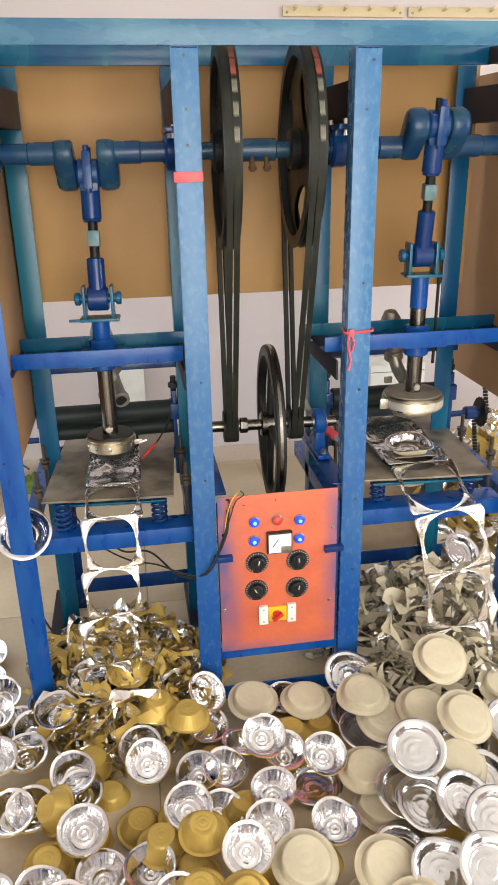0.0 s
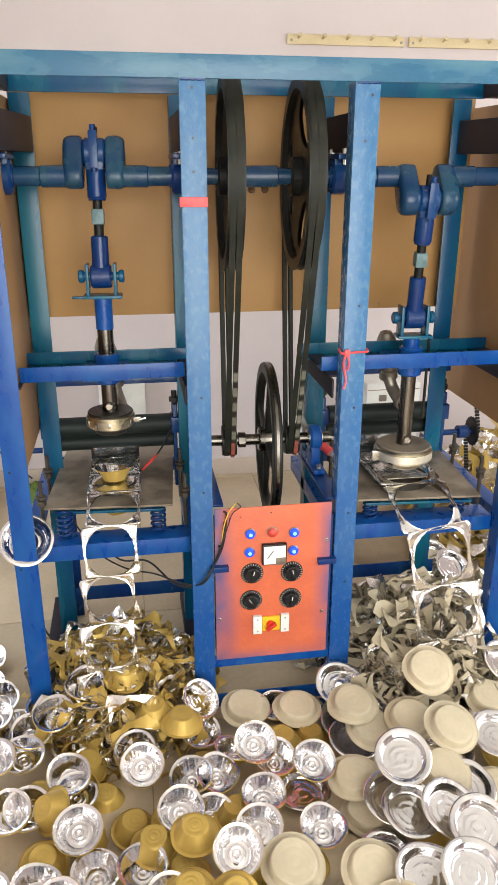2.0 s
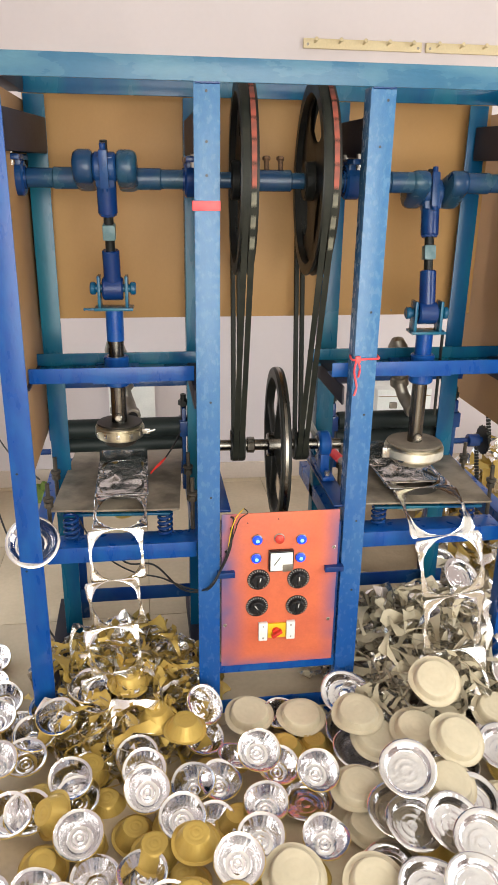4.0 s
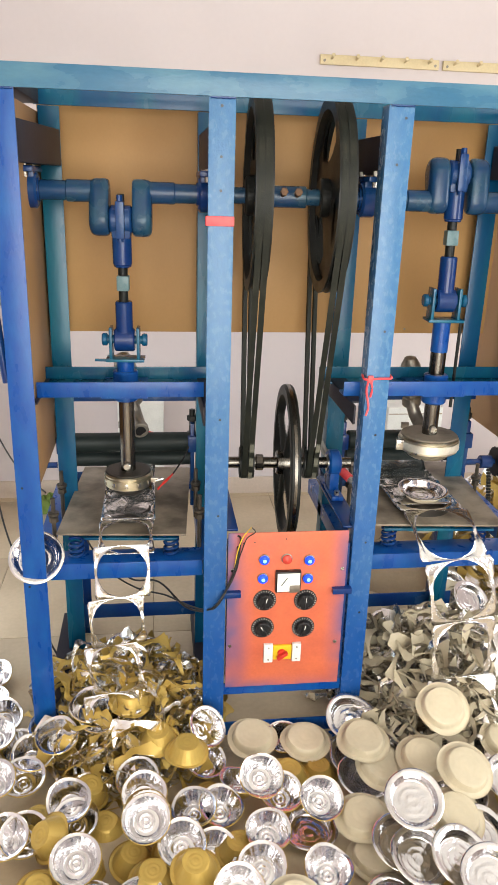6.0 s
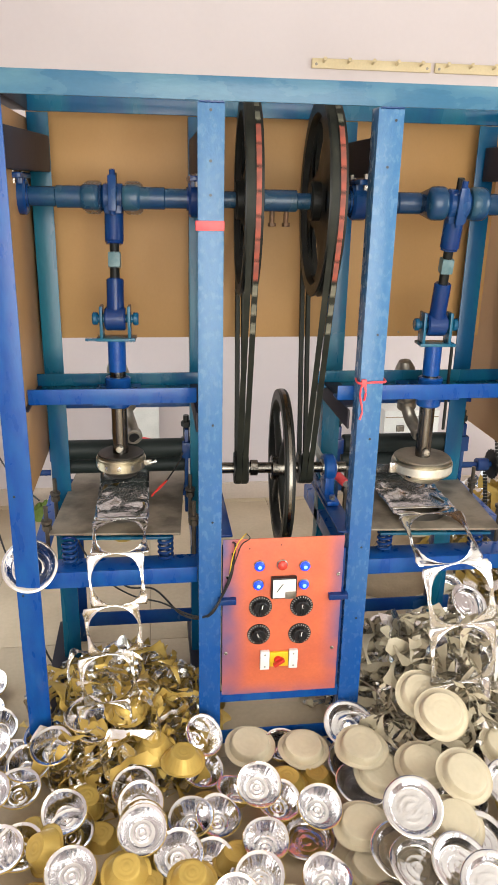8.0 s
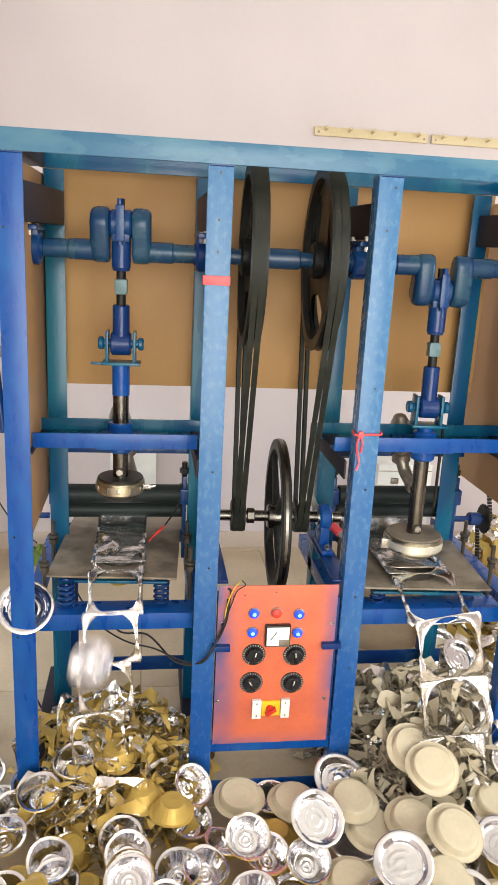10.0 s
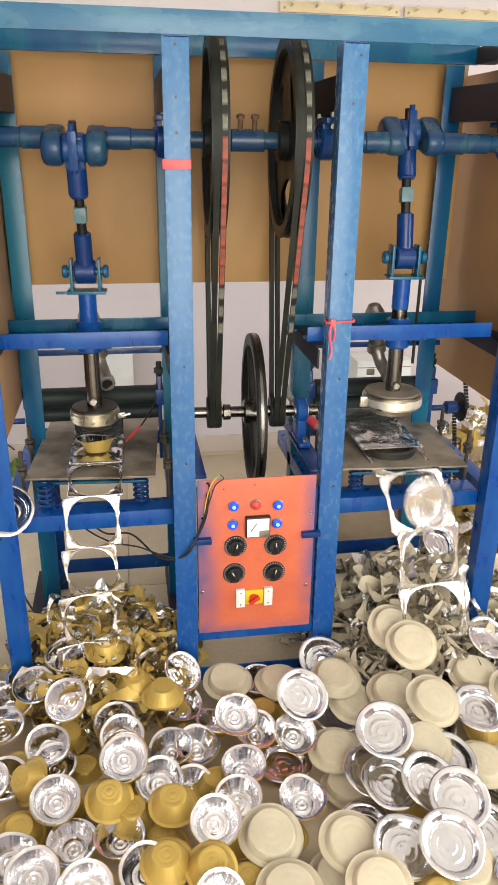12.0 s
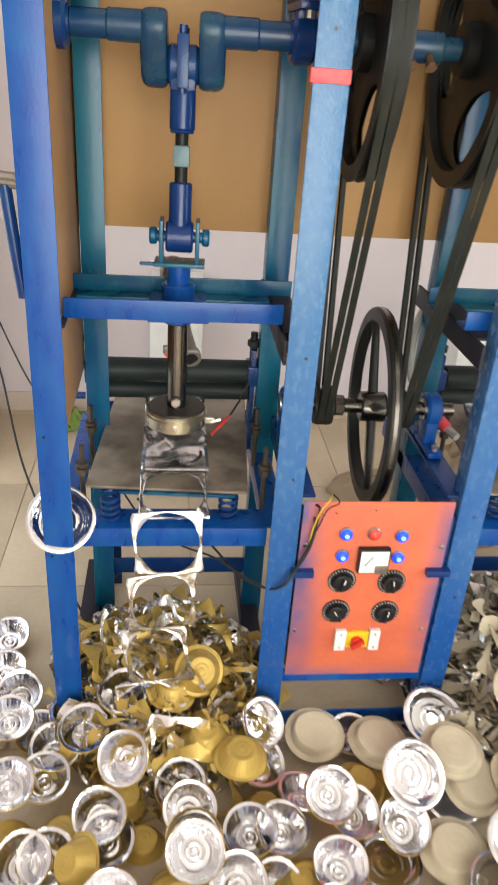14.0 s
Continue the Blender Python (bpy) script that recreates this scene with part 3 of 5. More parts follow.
    part("set_screw", C((0, -0.024, zd + 0.03), (0, -0.036, zd + 0.03), 0.0105, 12, bevel=0.002), STEEL, ram)
    band = bmesh.new()
    lathe(band, [(r + 0.0006, zd - 0.004), (r + 0.003, zd - 0.004), (r + 0.003, zd - h + 0.006), (r + 0.0006, zd - h + 0.006)], None, 48)
    part("heater_band", band, DIE if small else ALU, die)
    lug = bmesh.new()
    if small:
        for a in range(5):
            ang = radians(-150 + 30 * a)
            stud = B(-0.005, 0.005, -0.002, 0.003, -0.006, 0.006, 0.001, Matrix.Translation(((r + 0.003) * math.cos(ang), (r + 0.003) * math.sin(ang), zd - 0.015)) @ Matrix.Rotation(ang + radians(90), 4, "Z"))
            part("band_stud", stud, STEEL, die)
        box(lug, r - 0.002, r + 0.02, -0.03, -0.022, zd - 0.018, zd - 0.004, 0.002)
        cyl(lug, (r + 0.012, -0.034, zd - 0.011), (r + 0.034, -0.03, zd - 0.006), 0.004, 8)
    else:
        box(lug, -r - 0.018, -r + 0.004, -0.03, -0.02, zd - 0.03, zd, 0.002)
    part("band_clamp", lug, STEEL, die)
    rams.append((ram, 1 if small else -1, cx))
    # fixed guide bush between the rails
    g = bmesh.new()
    cyl(g, (cx, shaft_y(cx), 0.965), (cx, shaft_y(cx), 1.048), 0.034, 28, bevel=0.004)
    box(g, cx - 0.06, cx + 0.06, 0.107, 0.295, 1.0, 1.01, 0.002)
    part("guide_bush", g, BLUE, press, "blue ram guide bush")
    # table
    x0, x1 = (cx - 0.185, cx + 0.168) if small else (cx - 0.164, cx + 0.204)
    t = bmesh.new()
    box(t, x0, x1, 0.07, 0.575, TABLE_Z - 0.006, TABLE_Z, 0.0015)
    tab = part("table_plate", t, PLATE, press, "worn oily steel table plate")
    seat = Matrix.Translation((cx, shaft_y(cx), 0)) @ Matrix.Rotation(radians(-4), 4, "Z") @ Matrix.Translation((-cx, -SHAFT_Y, 0))
    tables.append((tab, small, seat))
    dr = bmesh.new()
    lathe(dr, [(r * 0.98, TABLE_Z + 0.0005), (r * 0.98, TABLE_Z + 0.018), (r * 0.94, TABLE_Z + 0.022), (r * 0.86, TABLE_Z + 0.022), (r * 0.83, TABLE_Z + 0.018), (r * 0.78, TABLE_Z + 0.001)], Matrix.Translation((cx, SHAFT_Y, 0)), 40)
    part("lower_die_ring", dr, DIETOP, tab, "dark lower die ring")
    part("stripper_bar", B(x0 + 0.03, x1 - 0.02, 0.085, 0.1, TABLE_Z - 0.028, TABLE_Z - 0.02, 0.002), TEAL, tab)
    for sx in (x0 + 0.045, x1 - 0.05):
        pts = [(sx + 0.019 * math.cos(a * 0.5), 0.1 + 0.019 * math.sin(a * 0.5), 0.558 + 0.07 * a / 56) for a in range(57)]
        tables.append((part("spring", sweep(bmesh.new(), pts, 0.0042, 7), NAVY, press, "blue coil spring"), small, Matrix()))
    dieb = lathe(bmesh.new(), [(r * 0.8, TABLE_Z - 0.007), (r * 0.8, TABLE_Z - 0.03), (0.001, TABLE_Z - 0.03)], Matrix.Translation((cx, SHAFT_Y, 0)), 32)
    part("lower_die_pot", dieb, DIETOP, tab)
    # feed roller and its stands
    part("feed_roller", C((x0 - 0.004, 0.44, 0.765), (x1 + 0.02, 0.44, 0.765), 0.03, 28, bevel=0.003), ROLLER, press, "dark rubber covered feed roller")
    part("feed_roller", C((x0 - 0.004, 0.46, 0.705), (x1 + 0.02, 0.46, 0.705), 0.024, 28, bevel=0.003), ROLLER, press)
    for sx in (x0 - 0.022, x1 + 0.024):
        s = bmesh.new()
        box(s, sx - 0.006, sx + 0.006, 0.415, 0.465, 0.556, 0.83, 0.002)
        box(s, sx - 0.014, sx + 0.014, 0.405, 0.475, 0.74, 0.79, 0.003)
        st = part("roller_stand", s, NAVY, press)
        part("spring_bolt", C((sx, 0.44, 0.79), (sx, 0.44, 0.87), 0.009, 10), BLACK, st)
        part("hex_nut", C((sx, 0.44, 0.835), (sx, 0.44, 0.85), 0.016, 6), BLACK, st)
        for yy in (0.13, 0.33):
            p = bmesh.new()
            cyl(p, (sx + 0.006, yy, 0.556), (sx + 0.006, yy, 0.715), 0.006, 10)
            cyl(p, (sx + 0.006, yy, 0.645), (sx + 0.006, yy, 0.66), 0.013, 6)
            cyl(p, (sx + 0.006, yy, 0.665), (sx + 0.006, yy, 0.673), 0.015, 12)
            part("pillar_bolt", p, PILLAR, press, "rusty threaded pillar bolt with nuts")


build_press(PRESS_L, True)
build_press(PRESS_R, False)

# lower drive shaft
LOW_Y, LOW_Z = 0.27, 0.755
drive = thing("drive_shaft", "", "")
drive.parent = press


def flywheel(x, r=0.232, w=0.0135):
    m = Matrix.Translation((x, 0, 0)) @ Matrix.Rotation(radians(90), 4, "Y")
    rim = lathe(bmesh.new(), [(r - 0.03, -w), (r - 0.003, -w), (r, -w * 0.7), (r, w * 0.7), (r - 0.003, w), (r - 0.03, w), (r - 0.034, 0), (r - 0.03, -w)], m, 64)
    p = part("flywheel", rim, BLACK, drive, "black spoked flywheel with a bright worn rim")
    part("rim_band", lathe(bmesh.new(), [(r + 0.0004, -w * 0.4), (r + 0.0015, -w * 0.3), (r + 0.0015, w * 0.3), (r + 0.0004, w * 0.4)], m, 64), ROD, p)
    for i in range(4):
        a = math.pi * i / 2
        s = bmesh.new()
        d = Vector((0, math.cos(a), math.sin(a)))
        cyl(s, Vector((x, 0, 0)) + d * 0.03, Vector((x, 0, 0)) + d * (r - 0.028), 0.012, 14, 0.009)
        part("spoke", s, BLACK, p)
    part("hub", C((x - 0.03, 0, 0), (x + 0.03, 0, 0), 0.036, 24, bevel=0.004), ROD, p)


def build_drive():
    part("shaft", C((0.045, 0, 0), (0.42, 0, 0), 0.0165, 20), ROD, drive, "oily grey steel drive shaft")
    part("collar", C((0.135, 0, 0), (0.158, 0, 0), 0.024, 8, bevel=0.002), ROD, drive)
    flywheel(0.226)
    for x in (0.108, 0.297):
        m = Matrix.Translation((x, 0, 0)) @ Matrix.Rotation(radians(90), 4, "Y")
        w, r = 0.021, 0.046
        part("small_pulley", lathe(bmesh.new(), [(0.012, -w), (r, -w), (r, -w * 0.8), (r - 0.01, -w * 0.5), (r - 0.01, -w * 0.3), (r, -w * 0.1), (r, w * 0.1), (r - 0.01, w * 0.3), (r - 0.01, w * 0.5), (r, w * 0.8), (r, w), (0.012, w)], m, 32), BLACK, drive)


build_drive()
for bx in (0.03, 0.372):
    bearing(bx, press, shaft_y(bx, LOW_Y), LOW_Z, 0.04, 0.036, -0.09, BLUE)
for x in (0.012, 0.35):
    b = bmesh.new()
    box(b, x, x + 0.05, 0.02, 0.5, 0.655, 0.662, 0.002)
    box(b, x + (0.044 if x > 0.2 else 0), x + (0.05 if x > 0.2 else 0.006), 0.02, 0.5, 0.605, 0.655, 0.002)
    part("drive_rail", b, NAVY, press, "blue rail that carries the drive bearings")


def belt_loop(n1=40, n2=16):
    """The belt's centre line in the plane of the pulleys, as points (y, z)."""
    r1, r2 = 0.236, 0.044
    c1, c2 = Vector((SHAFT_Y, SHAFT_Z)), Vector((LOW_Y, LOW_Z))
    d = c1 - c2
    al = math.atan2(d.y, d.x)
    be = math.acos((r1 - r2) / d.length)
    pts = []
    for i in range(n1 + 1):
        a = al - (math.pi - be) + 2 * (math.pi - be) * i / n1
        pts.append(c1 + Vector((math.cos(a), math.sin(a))) * r1)
    for i in range(n2 + 1):
        a = al + (math.pi - be) + 2 * be * i / n2
        pts.append(c2 + Vector((math.cos(a), math.sin(a))) * r2)
    return pts


LOOP = belt_loop()
LENGTHS = [0.0]
for i in range(len(LOOP)):
    LENGTHS.append(LENGTHS[-1] + (LOOP[(i + 1) % len(LOOP)] - LOOP[i]).length)


def loop_pose(x, s):
    """The pose of a short piece of belt at the length s along the loop."""
    s %= LENGTHS[-1]
    i = max(k for k in range(len(LOOP)) if LENGTHS[k] <= s)
    a, b = LOOP[i], LOOP[(i + 1) % len(LOOP)]
    q = a + (b - a) * ((s - LENGTHS[i]) / max(1e-9, LENGTHS[i + 1] - LENGTHS[i]))
    t = (b - a).normalized()
    ang = math.atan2(t.y, t.x)
    return skewed(Matrix.Translation((x, q.x, q.y)) @ Matrix.Rotation(ang, 4, "X")), ang


def belt(x, off):
    """A V belt round the big and small pulleys."""
    bm = bmesh.new()
    rings = []
    n = len(LOOP)
    for i, p in enumerate(LOOP):
        t = (LOOP[(i + 1) % n] - LOOP[i - 1]).normalized()
        nn = Vector((t.y, -t.x))
        q = []
        for dx, dn in ((-0.0075, 0.004), (0.0075, 0.004), (0.005, -0.007), (-0.005, -0.007)):
            s = p + nn * dn
            q.append(bm.verts.new((x + off + dx, s.x, s.y)))
        rings.append(q)
    for i in range(n):
        a, b = rings[i], rings[(i + 1) % n]
        for k in range(4):
            bm.faces.new((a[k], a[(k + 1) % 4], b[(k + 1) % 4], b[k]))
    ob = part("drive_belt", bm, RUBBER, press, "dusty black rubber V belt")
    ob.matrix_world = skewed(Matrix())


marks = []
for x in (0.108, 0.297):
    for off in (-0.0088, 0.0088):
        belt(x, off)
    for i in range(15):
        red = 4 < i < 12
        m = B(-0.006, 0.006, -0.0235 if red else -0.016, 0.0235 if red else 0.012, -0.0052, -0.0043, 0.0003)
        o = part("belt_mark", m, BELTRED if red else BELTPALE, press, "worn red patch on the belt" if red else "worn pale patch on the belt")
        marks.append((o, x + 0.0088, i * 0.052))

# control panel
PZ = lambda v: 0.667 - v


def control_panel():
    b = bmesh.new()
    box(b, 0.034, 0.362, -0.004, 0.0, 0.172, 0.66, 0.0015)
    p = part("control_panel", b, ORANGE, press, "orange painted steel control panel with blue overspray")
    back = bmesh.new()
    box(back, 0.036, 0.369, 0.0, 0.05, 0.18, 0.62, 0.002)
    part("box_body", back, NAVY, p)

    def lamp(x, z, on):
        r = lathe(bmesh.new(), [(0.009, -0.001), (0.0155, -0.001), (0.0152, 0.003), (0.013, 0.005)], Matrix.Translation((x, -0.004, z)) @ Matrix.Rotation(radians(90), 4, "X"), 24)
        q = part("lamp_bezel", r, CAST, p)
        lens = lathe(bmesh.new(), [(0.0135, 0.0), (0.013, 0.008), (0.009, 0.012), (0.001, 0.0135)], Matrix.Translation((x, -0.005, z)) @ Matrix.Rotation(radians(90), 4, "X"), 20)
        part("lamp_lens", lens, BLUELAMP if on else REDLENS, q, "glowing blue pilot lamp" if on else "dull red pilot lamp")
        if on:
            part("lamp_core", lathe(bmesh.new(), [(0.0055, 0.0), (0.003, 0.002), (0.0005, 0.0025)], Matrix.Translation((x, -0.0175, z)) @ Matrix.Rotation(radians(90), 4, "X"), 14), LAMPCORE, q)

    for x, z, on in ((0.132, 0.581, 1), (0.256, 0.576, 1), (0.13, 0.524, 1), (0.255, 0.52, 1), (0.194, 0.581, 0)):
        lamp(x, z, on)
    me = part("meter", B(0.164, 0.234, -0.02, -0.004, 0.485, 0.548, 0.003), KNOB, p, "square panel meter with a white scale")
    part("meter_face", B(0.168, 0.23, -0.0225, -0.02, 0.489, 0.544, 0.001), WHITE, me)
    part("meter_cover", B(0.202, 0.231, -0.024, -0.0205, 0.486, 0.508, 0.001), CAST, me)
    part("needle", B(0.186, 0.188, -0.0237, -0.0226, 0.505, 0.534, 0.0, Matrix.Translation((0.187, 0, 0.52)) @ Matrix.Rotation(radians(35), 4, "Y") @ Matrix.Translation((-0.187, 0, -0.52))), KNOB, me)
    for x, z, turn in ((0.138, 0.455, 12), (0.252, 0.451, -6), (0.135, 0.368, -28), (0.25, 0.364, 8)):
        q = part("dial_plate", C((x, -0.004, z), (x, -0.0065, z), 0.032, 40), KNOB, p, "black regulator dial with a scale")
        for i in range(22):
            a = radians(-60 + i * 300 / 21)
            mk = B(-0.0009, 0.0009, -0.0075, -0.0064, 0.026, 0.0305, 0, Matrix.Translation((x, 0, z)) @ Matrix.Rotation(a + radians(-90), 4, "Y"))
            part("scale_mark", mk, SILVERPRINT, q)
        kb = bmesh.new()
        mk = Matrix.Translation((x, -0.006, z)) @ Matrix.Rotation(radians(90), 4, "X")
        lathe(kb, [(0.0215, 0), (0.0205, 0.012), (0.018, 0.014), (0.001, 0.014)], mk, 48, wave=12, amp=0.04)
        box(kb, -0.004, 0.004, -0.0265, -0.018, -0.017, 0.017, 0.002, Matrix.Translation((x, 0, z)) @ Matrix.Rotation(radians(turn), 4, "Y"))
        kn = part("knob", kb, KNOB, q)
        part("pointer", B(-0.001, 0.001, -0.0272, -0.0262, 0.004, 0.017, 0, Matrix.Translation((x, 0, z)) @ Matrix.Rotation(radians(turn), 4, "Y")), WHITE, q)
    sw = part("isolator_switch", B(0.167, 0.22, -0.012, -0.004, 0.264, 0.31, 0.002), YELLOW, p, "yellow and red rotary isolator switch")
    part("switch_handle", lathe(bmesh.new(), [(0.012, 0), (0.011, 0.01), (0.001, 0.01)], Matrix.Translation((0.191, -0.012, 0.287)) @ Matrix.Rotation(radians(90), 4, "X"), 20), RED, sw)
    part("switch_grip", B(-0.005, 0.005, -0.034, -0.02, -0.017, 0.017, 0.003, Matrix.Translation((0.191, 0, 0.287)) @ Matrix.Rotation(radians(55), 4, "Y")), RED, sw)
    for x0, x1 in ((0.14, 0.166), (0.221, 0.246)):
        w = part("switch_cheek", B(x0, x1, -0.016, -0.004, 0.258, 0.316, 0.002), WHITE, sw)
        for z in (0.268, 0.306):
            part("screw", C(((x0 + x1) / 2, -0.016, z), ((x0 + x1) / 2, -0.0168, z), 0.0025, 8), CAST, sw)
    for x, z in ((0.044, 0.312), (0.345, 0.311), (0.047, 0.55), (0.35, 0.545)):
        part("screw", C((x, -0.004, z), (x, -0.007, z), 0.0055, 10, bevel=0.001), STEEL, p)
    for x, z in ((0.075, 0.63), (0.105, 0.632), (0.19, 0.64)):
        part("hole", C((x, -0.0048, z), (x, -0.003, z), 0.002, 8), KNOB, p)
    for x0, x1 in ((0.022, 0.07), (0.325, 0.378)):
        part("bracket", B(x0, x1, -0.02, 0.02, 0.473, 0.489, 0.001), NAVY, press, "small blue welded bracket")


REDLENS = material("dull_red_lens", (0.6, 0.06, 0.04), 0.25, scale=9, grain=150)
control_panel()

# ---- foil bowls and plates ----


def shell_profile(plate, inner):
    """Radius and height from the middle to the rolled rim; the lining shows its rings more sharply than the back."""
    o = 0.0 if inner else -0.0009
    k = 1.0 if inner else 0.55
    if plate:
        pr = [(0.001, 0.0), (0.011, 0.0), (0.0135, 0.0008 * k), (0.016, 0.0), (0.027, 0.0), (0.0295, 0.0008 * k), (0.032, 0.0), (0.042, 0.0), (0.0445, 0.0008 * k), (0.047, 0.0), (0.0505, 0.0015), (0.054, 0.0115), (0.0575, 0.0205), (0.063, 0.022), (0.0685, 0.0235), (0.0715, 0.0215)]
    else:
        pr = [(0.001, 0.0), (0.006, 0.0), (0.008, 0.002 * k), (0.011, 0.0), (0.015, 0.0), (0.0175, 0.0022 * k), (0.0205, 0.0), (0.0265, 0.0), (0.0295, 0.0005), (0.033, 0.007), (0.040, 0.0205), (0.0475, 0.0345), (0.0485, 0.0365), (0.0525, 0.037), (0.0555, 0.0385), (0.057, 0.0365)]
    h = 0.0235 if plate else 0.0385
    return [(max(0.0008, a + (0.0 if inner else 0.0007)), b - h / 2 + o) for a, b in pr]


def dish(kind, name, label, dents):
    """A pressed dish: the coated outside is the thing itself, the bright lining its part."""
    plate = kind == "plate"
    ob = None
    for inner in (False, True):
        bm = lathe(bmesh.new(), shell_profile(plate, inner), None, 96)
        bm.verts.ensure_lookup_table()
        bm.faces.new(bm.verts[:96][::-1])
        rnd = random.Random(dents)
        waves = [(rnd.uniform(0, 6.28), rnd.choice((1, 2, 2, 3)), rnd.uniform(0.001, 0.0042)) for _ in range(3)]
        rm = 0.0715 if plate else 0.057
        for v in bm.verts:
            a, r = math.atan2(v.co.y, v.co.x), math.hypot(v.co.x, v.co.y) / rm
            k = sum(am * math.sin(n * a + p) for p, n, am in waves) * r * r
            v.co.z += k
            if (0.56 if not plate else 0.73) < r < (0.88 if not plate else 0.82):
                fl = 1 + (0.006 if not plate else 0.004) * math.cos(24 * a)
                v.co.x *= fl
                v.co.y *= fl
            v.co.x *= 1 + k * 4
        if not inner:
            ob = solid(name, bm, CREAM if plate else GOLD, label, "plate" if plate else "bowl", smooth=50)
        else:
            part("lining", bm, SILVER, ob, "bright silver foil lining", smooth=50)
    return ob


BOWL_UP = "small silver foil bowl with gold outside, lying open on the heap"
BOWL_DOWN = "small gold backed foil bowl lying upside down on the heap"
PLATE_UP = "silver foil plate with embossed rings, lying face up on the heap"
PLATE_DOWN = "cream backed foil plate lying upside down on the heap"
masters = {}
for kk, nm, lb in (("bowl", "foil_bowl", BOWL_UP), ("plate", "foil_plate", PLATE_UP)):
    masters[kk] = [dish(kk, nm, lb, i) for i in range(4)]
used = {"bowl": [], "plate": []}


def dish_pose(x, y, z, tilt, az, spin, flip):
    lean = Matrix.Rotation(radians(az), 4, "Z") @ Matrix.Rotation(radians(tilt), 4, "X")
    return Matrix.Translation((x, y, z)) @ lean @ Matrix.Rotation(radians(180 if flip else 0), 4, "X") @ Matrix.Rotation(spin, 4, "Z")


placed = {"bowl": [], "plate": []}


def solid_points(kind):
    """Points on the outside of a dish, for keeping dishes from running into one another."""
    h, r0, r1 = (0.0385, 0.03, 0.057) if kind == "bowl" else (0.0235, 0.0505, 0.0715)
    return [Vector((r * math.cos(a), r * math.sin(a), z)) for r, z, n in ((r1, h / 2, 14), (r0, -h / 2, 8), ((r0 + r1) / 2, 0, 10), (0, -h / 2, 1)) for a in [6.2832 * i / n for i in range(n)]]


SAMPLES = {k: solid_points(k) for k in ("bowl", "plate")}


def inside(kind, q):
    h, r0, r1 = (0.0385, 0.03, 0.057) if kind == "bowl" else (0.0235, 0.0505, 0.0715)
    if abs(q.z) > h / 2 - 0.003:
        return False
    return math.hypot(q.x, q.y) < (r0 + (r1 - r0) * (q.z / h + 0.5)) - 0.003


def clash(kind, m):
    inv = m.inverted()
    for kk, ms in placed.items():
        for o in ms:
            if (o.translation - m.translation).length > 0.16:
                continue
            oi = o.inverted()
            if any(inside(kk, oi @ (m @ q)) for q in SAMPLES[kind]) or any(inside(kind, inv @ (o @ q)) for q in SAMPLES[kk]):
                return True
    return False


def lay(kind, m, label, group):
    pool = masters[kind]
    i = len(used[kind])
    src = pool[i % 4]
    if i < 4:
        src.matrix_world = m
        ob = src
    else:
        ob = copy_thing(src, m)
    used[kind].append(ob)
    placed[kind].append(m)
    return tagged(ob, label, "", group)


BOWLS_UP_1 = [
    (-0.344, -0.034, 0.15, 22, 0),
    (-0.029, -0.08, 0.1, 62, 42),
    (0.203, -0.072, 0.03, 8, 0),
    (-0.461, -0.014, 0.07, 24, 10),
    (-0.493, -0.112, 0.05, 20, 20),
    (-0.272, -0.124, 0.05, 30, -20),
    (-0.212, -0.203, 0.05, 40, 0),
    (-0.195, -0.272, 0.065, 42, 4),
    (-0.378, -0.284, 0.07, 34, -10),
    (-0.361, -0.317, 0.04, 25, 0),
    (-0.343, -0.474, 0.09, 36, 0),
    (-0.071, -0.327, 0.06, 18, -20),
    (-0.003, -0.318, 0.05, 20, 20),
    (0.102, -0.275, 0.1, 42, 10),
    (0.153, -0.286, 0.05, 22, 20),
    (0.247, -0.337, 0.075, 36, 10),
]
BOWLS_UP_2 = [
    (0.104, -0.403, 0.05, 14, 0),
    (-0.106, -0.445, 0.08, 30, 0),
    (-0.031, -0.43, 0.04, 25, 30),
    (0.074, -0.508, 0.06, 22, -10),
    (0.227, -0.519, 0.05, 18, 0),
    (0.01, -0.595, 0.1, 38, 0),
    (-0.304, -0.556, 0.06, 16, 0),
    (-0.2, -0.561, 0.05, 14, 0),
    (-0.431, -0.582, 0.05, 25, 20),
    (-0.376, -0.656, 0.08, 30, 0),
    (-0.266, -0.71, 0.09, 32, 0),
    (-0.146, -0.669, 0.07, 28, 0),
    (-0.003, -0.78, 0.1, 36, 0),
    (-0.476, -0.358, 0.05, 30, 10),
    (-0.325, -0.149, 0.04, 20, 0),
]
BOWLS_UP_3 = [
    (-0.673, 0.292, 0.03, 20, 0),
    (-0.602, 0.067, 0.05, 32, 10),
    (-0.609, -0.023, 0.04, 24, 20),
    (-0.540, -0.029, 0.04, 20, 0),
    (-0.507, -0.175, 0.05, 26, 10),
    (-0.574, -0.214, 0.05, 24, 0),
    (-0.661, 0.173, 0.025, 14, 0),
    (-0.520, -0.363, 0.05, 26, 0),
    (-0.427, -0.098, 0.1, 24, 0),
    (-0.315, -0.065, 0.14, 22, 0),
]
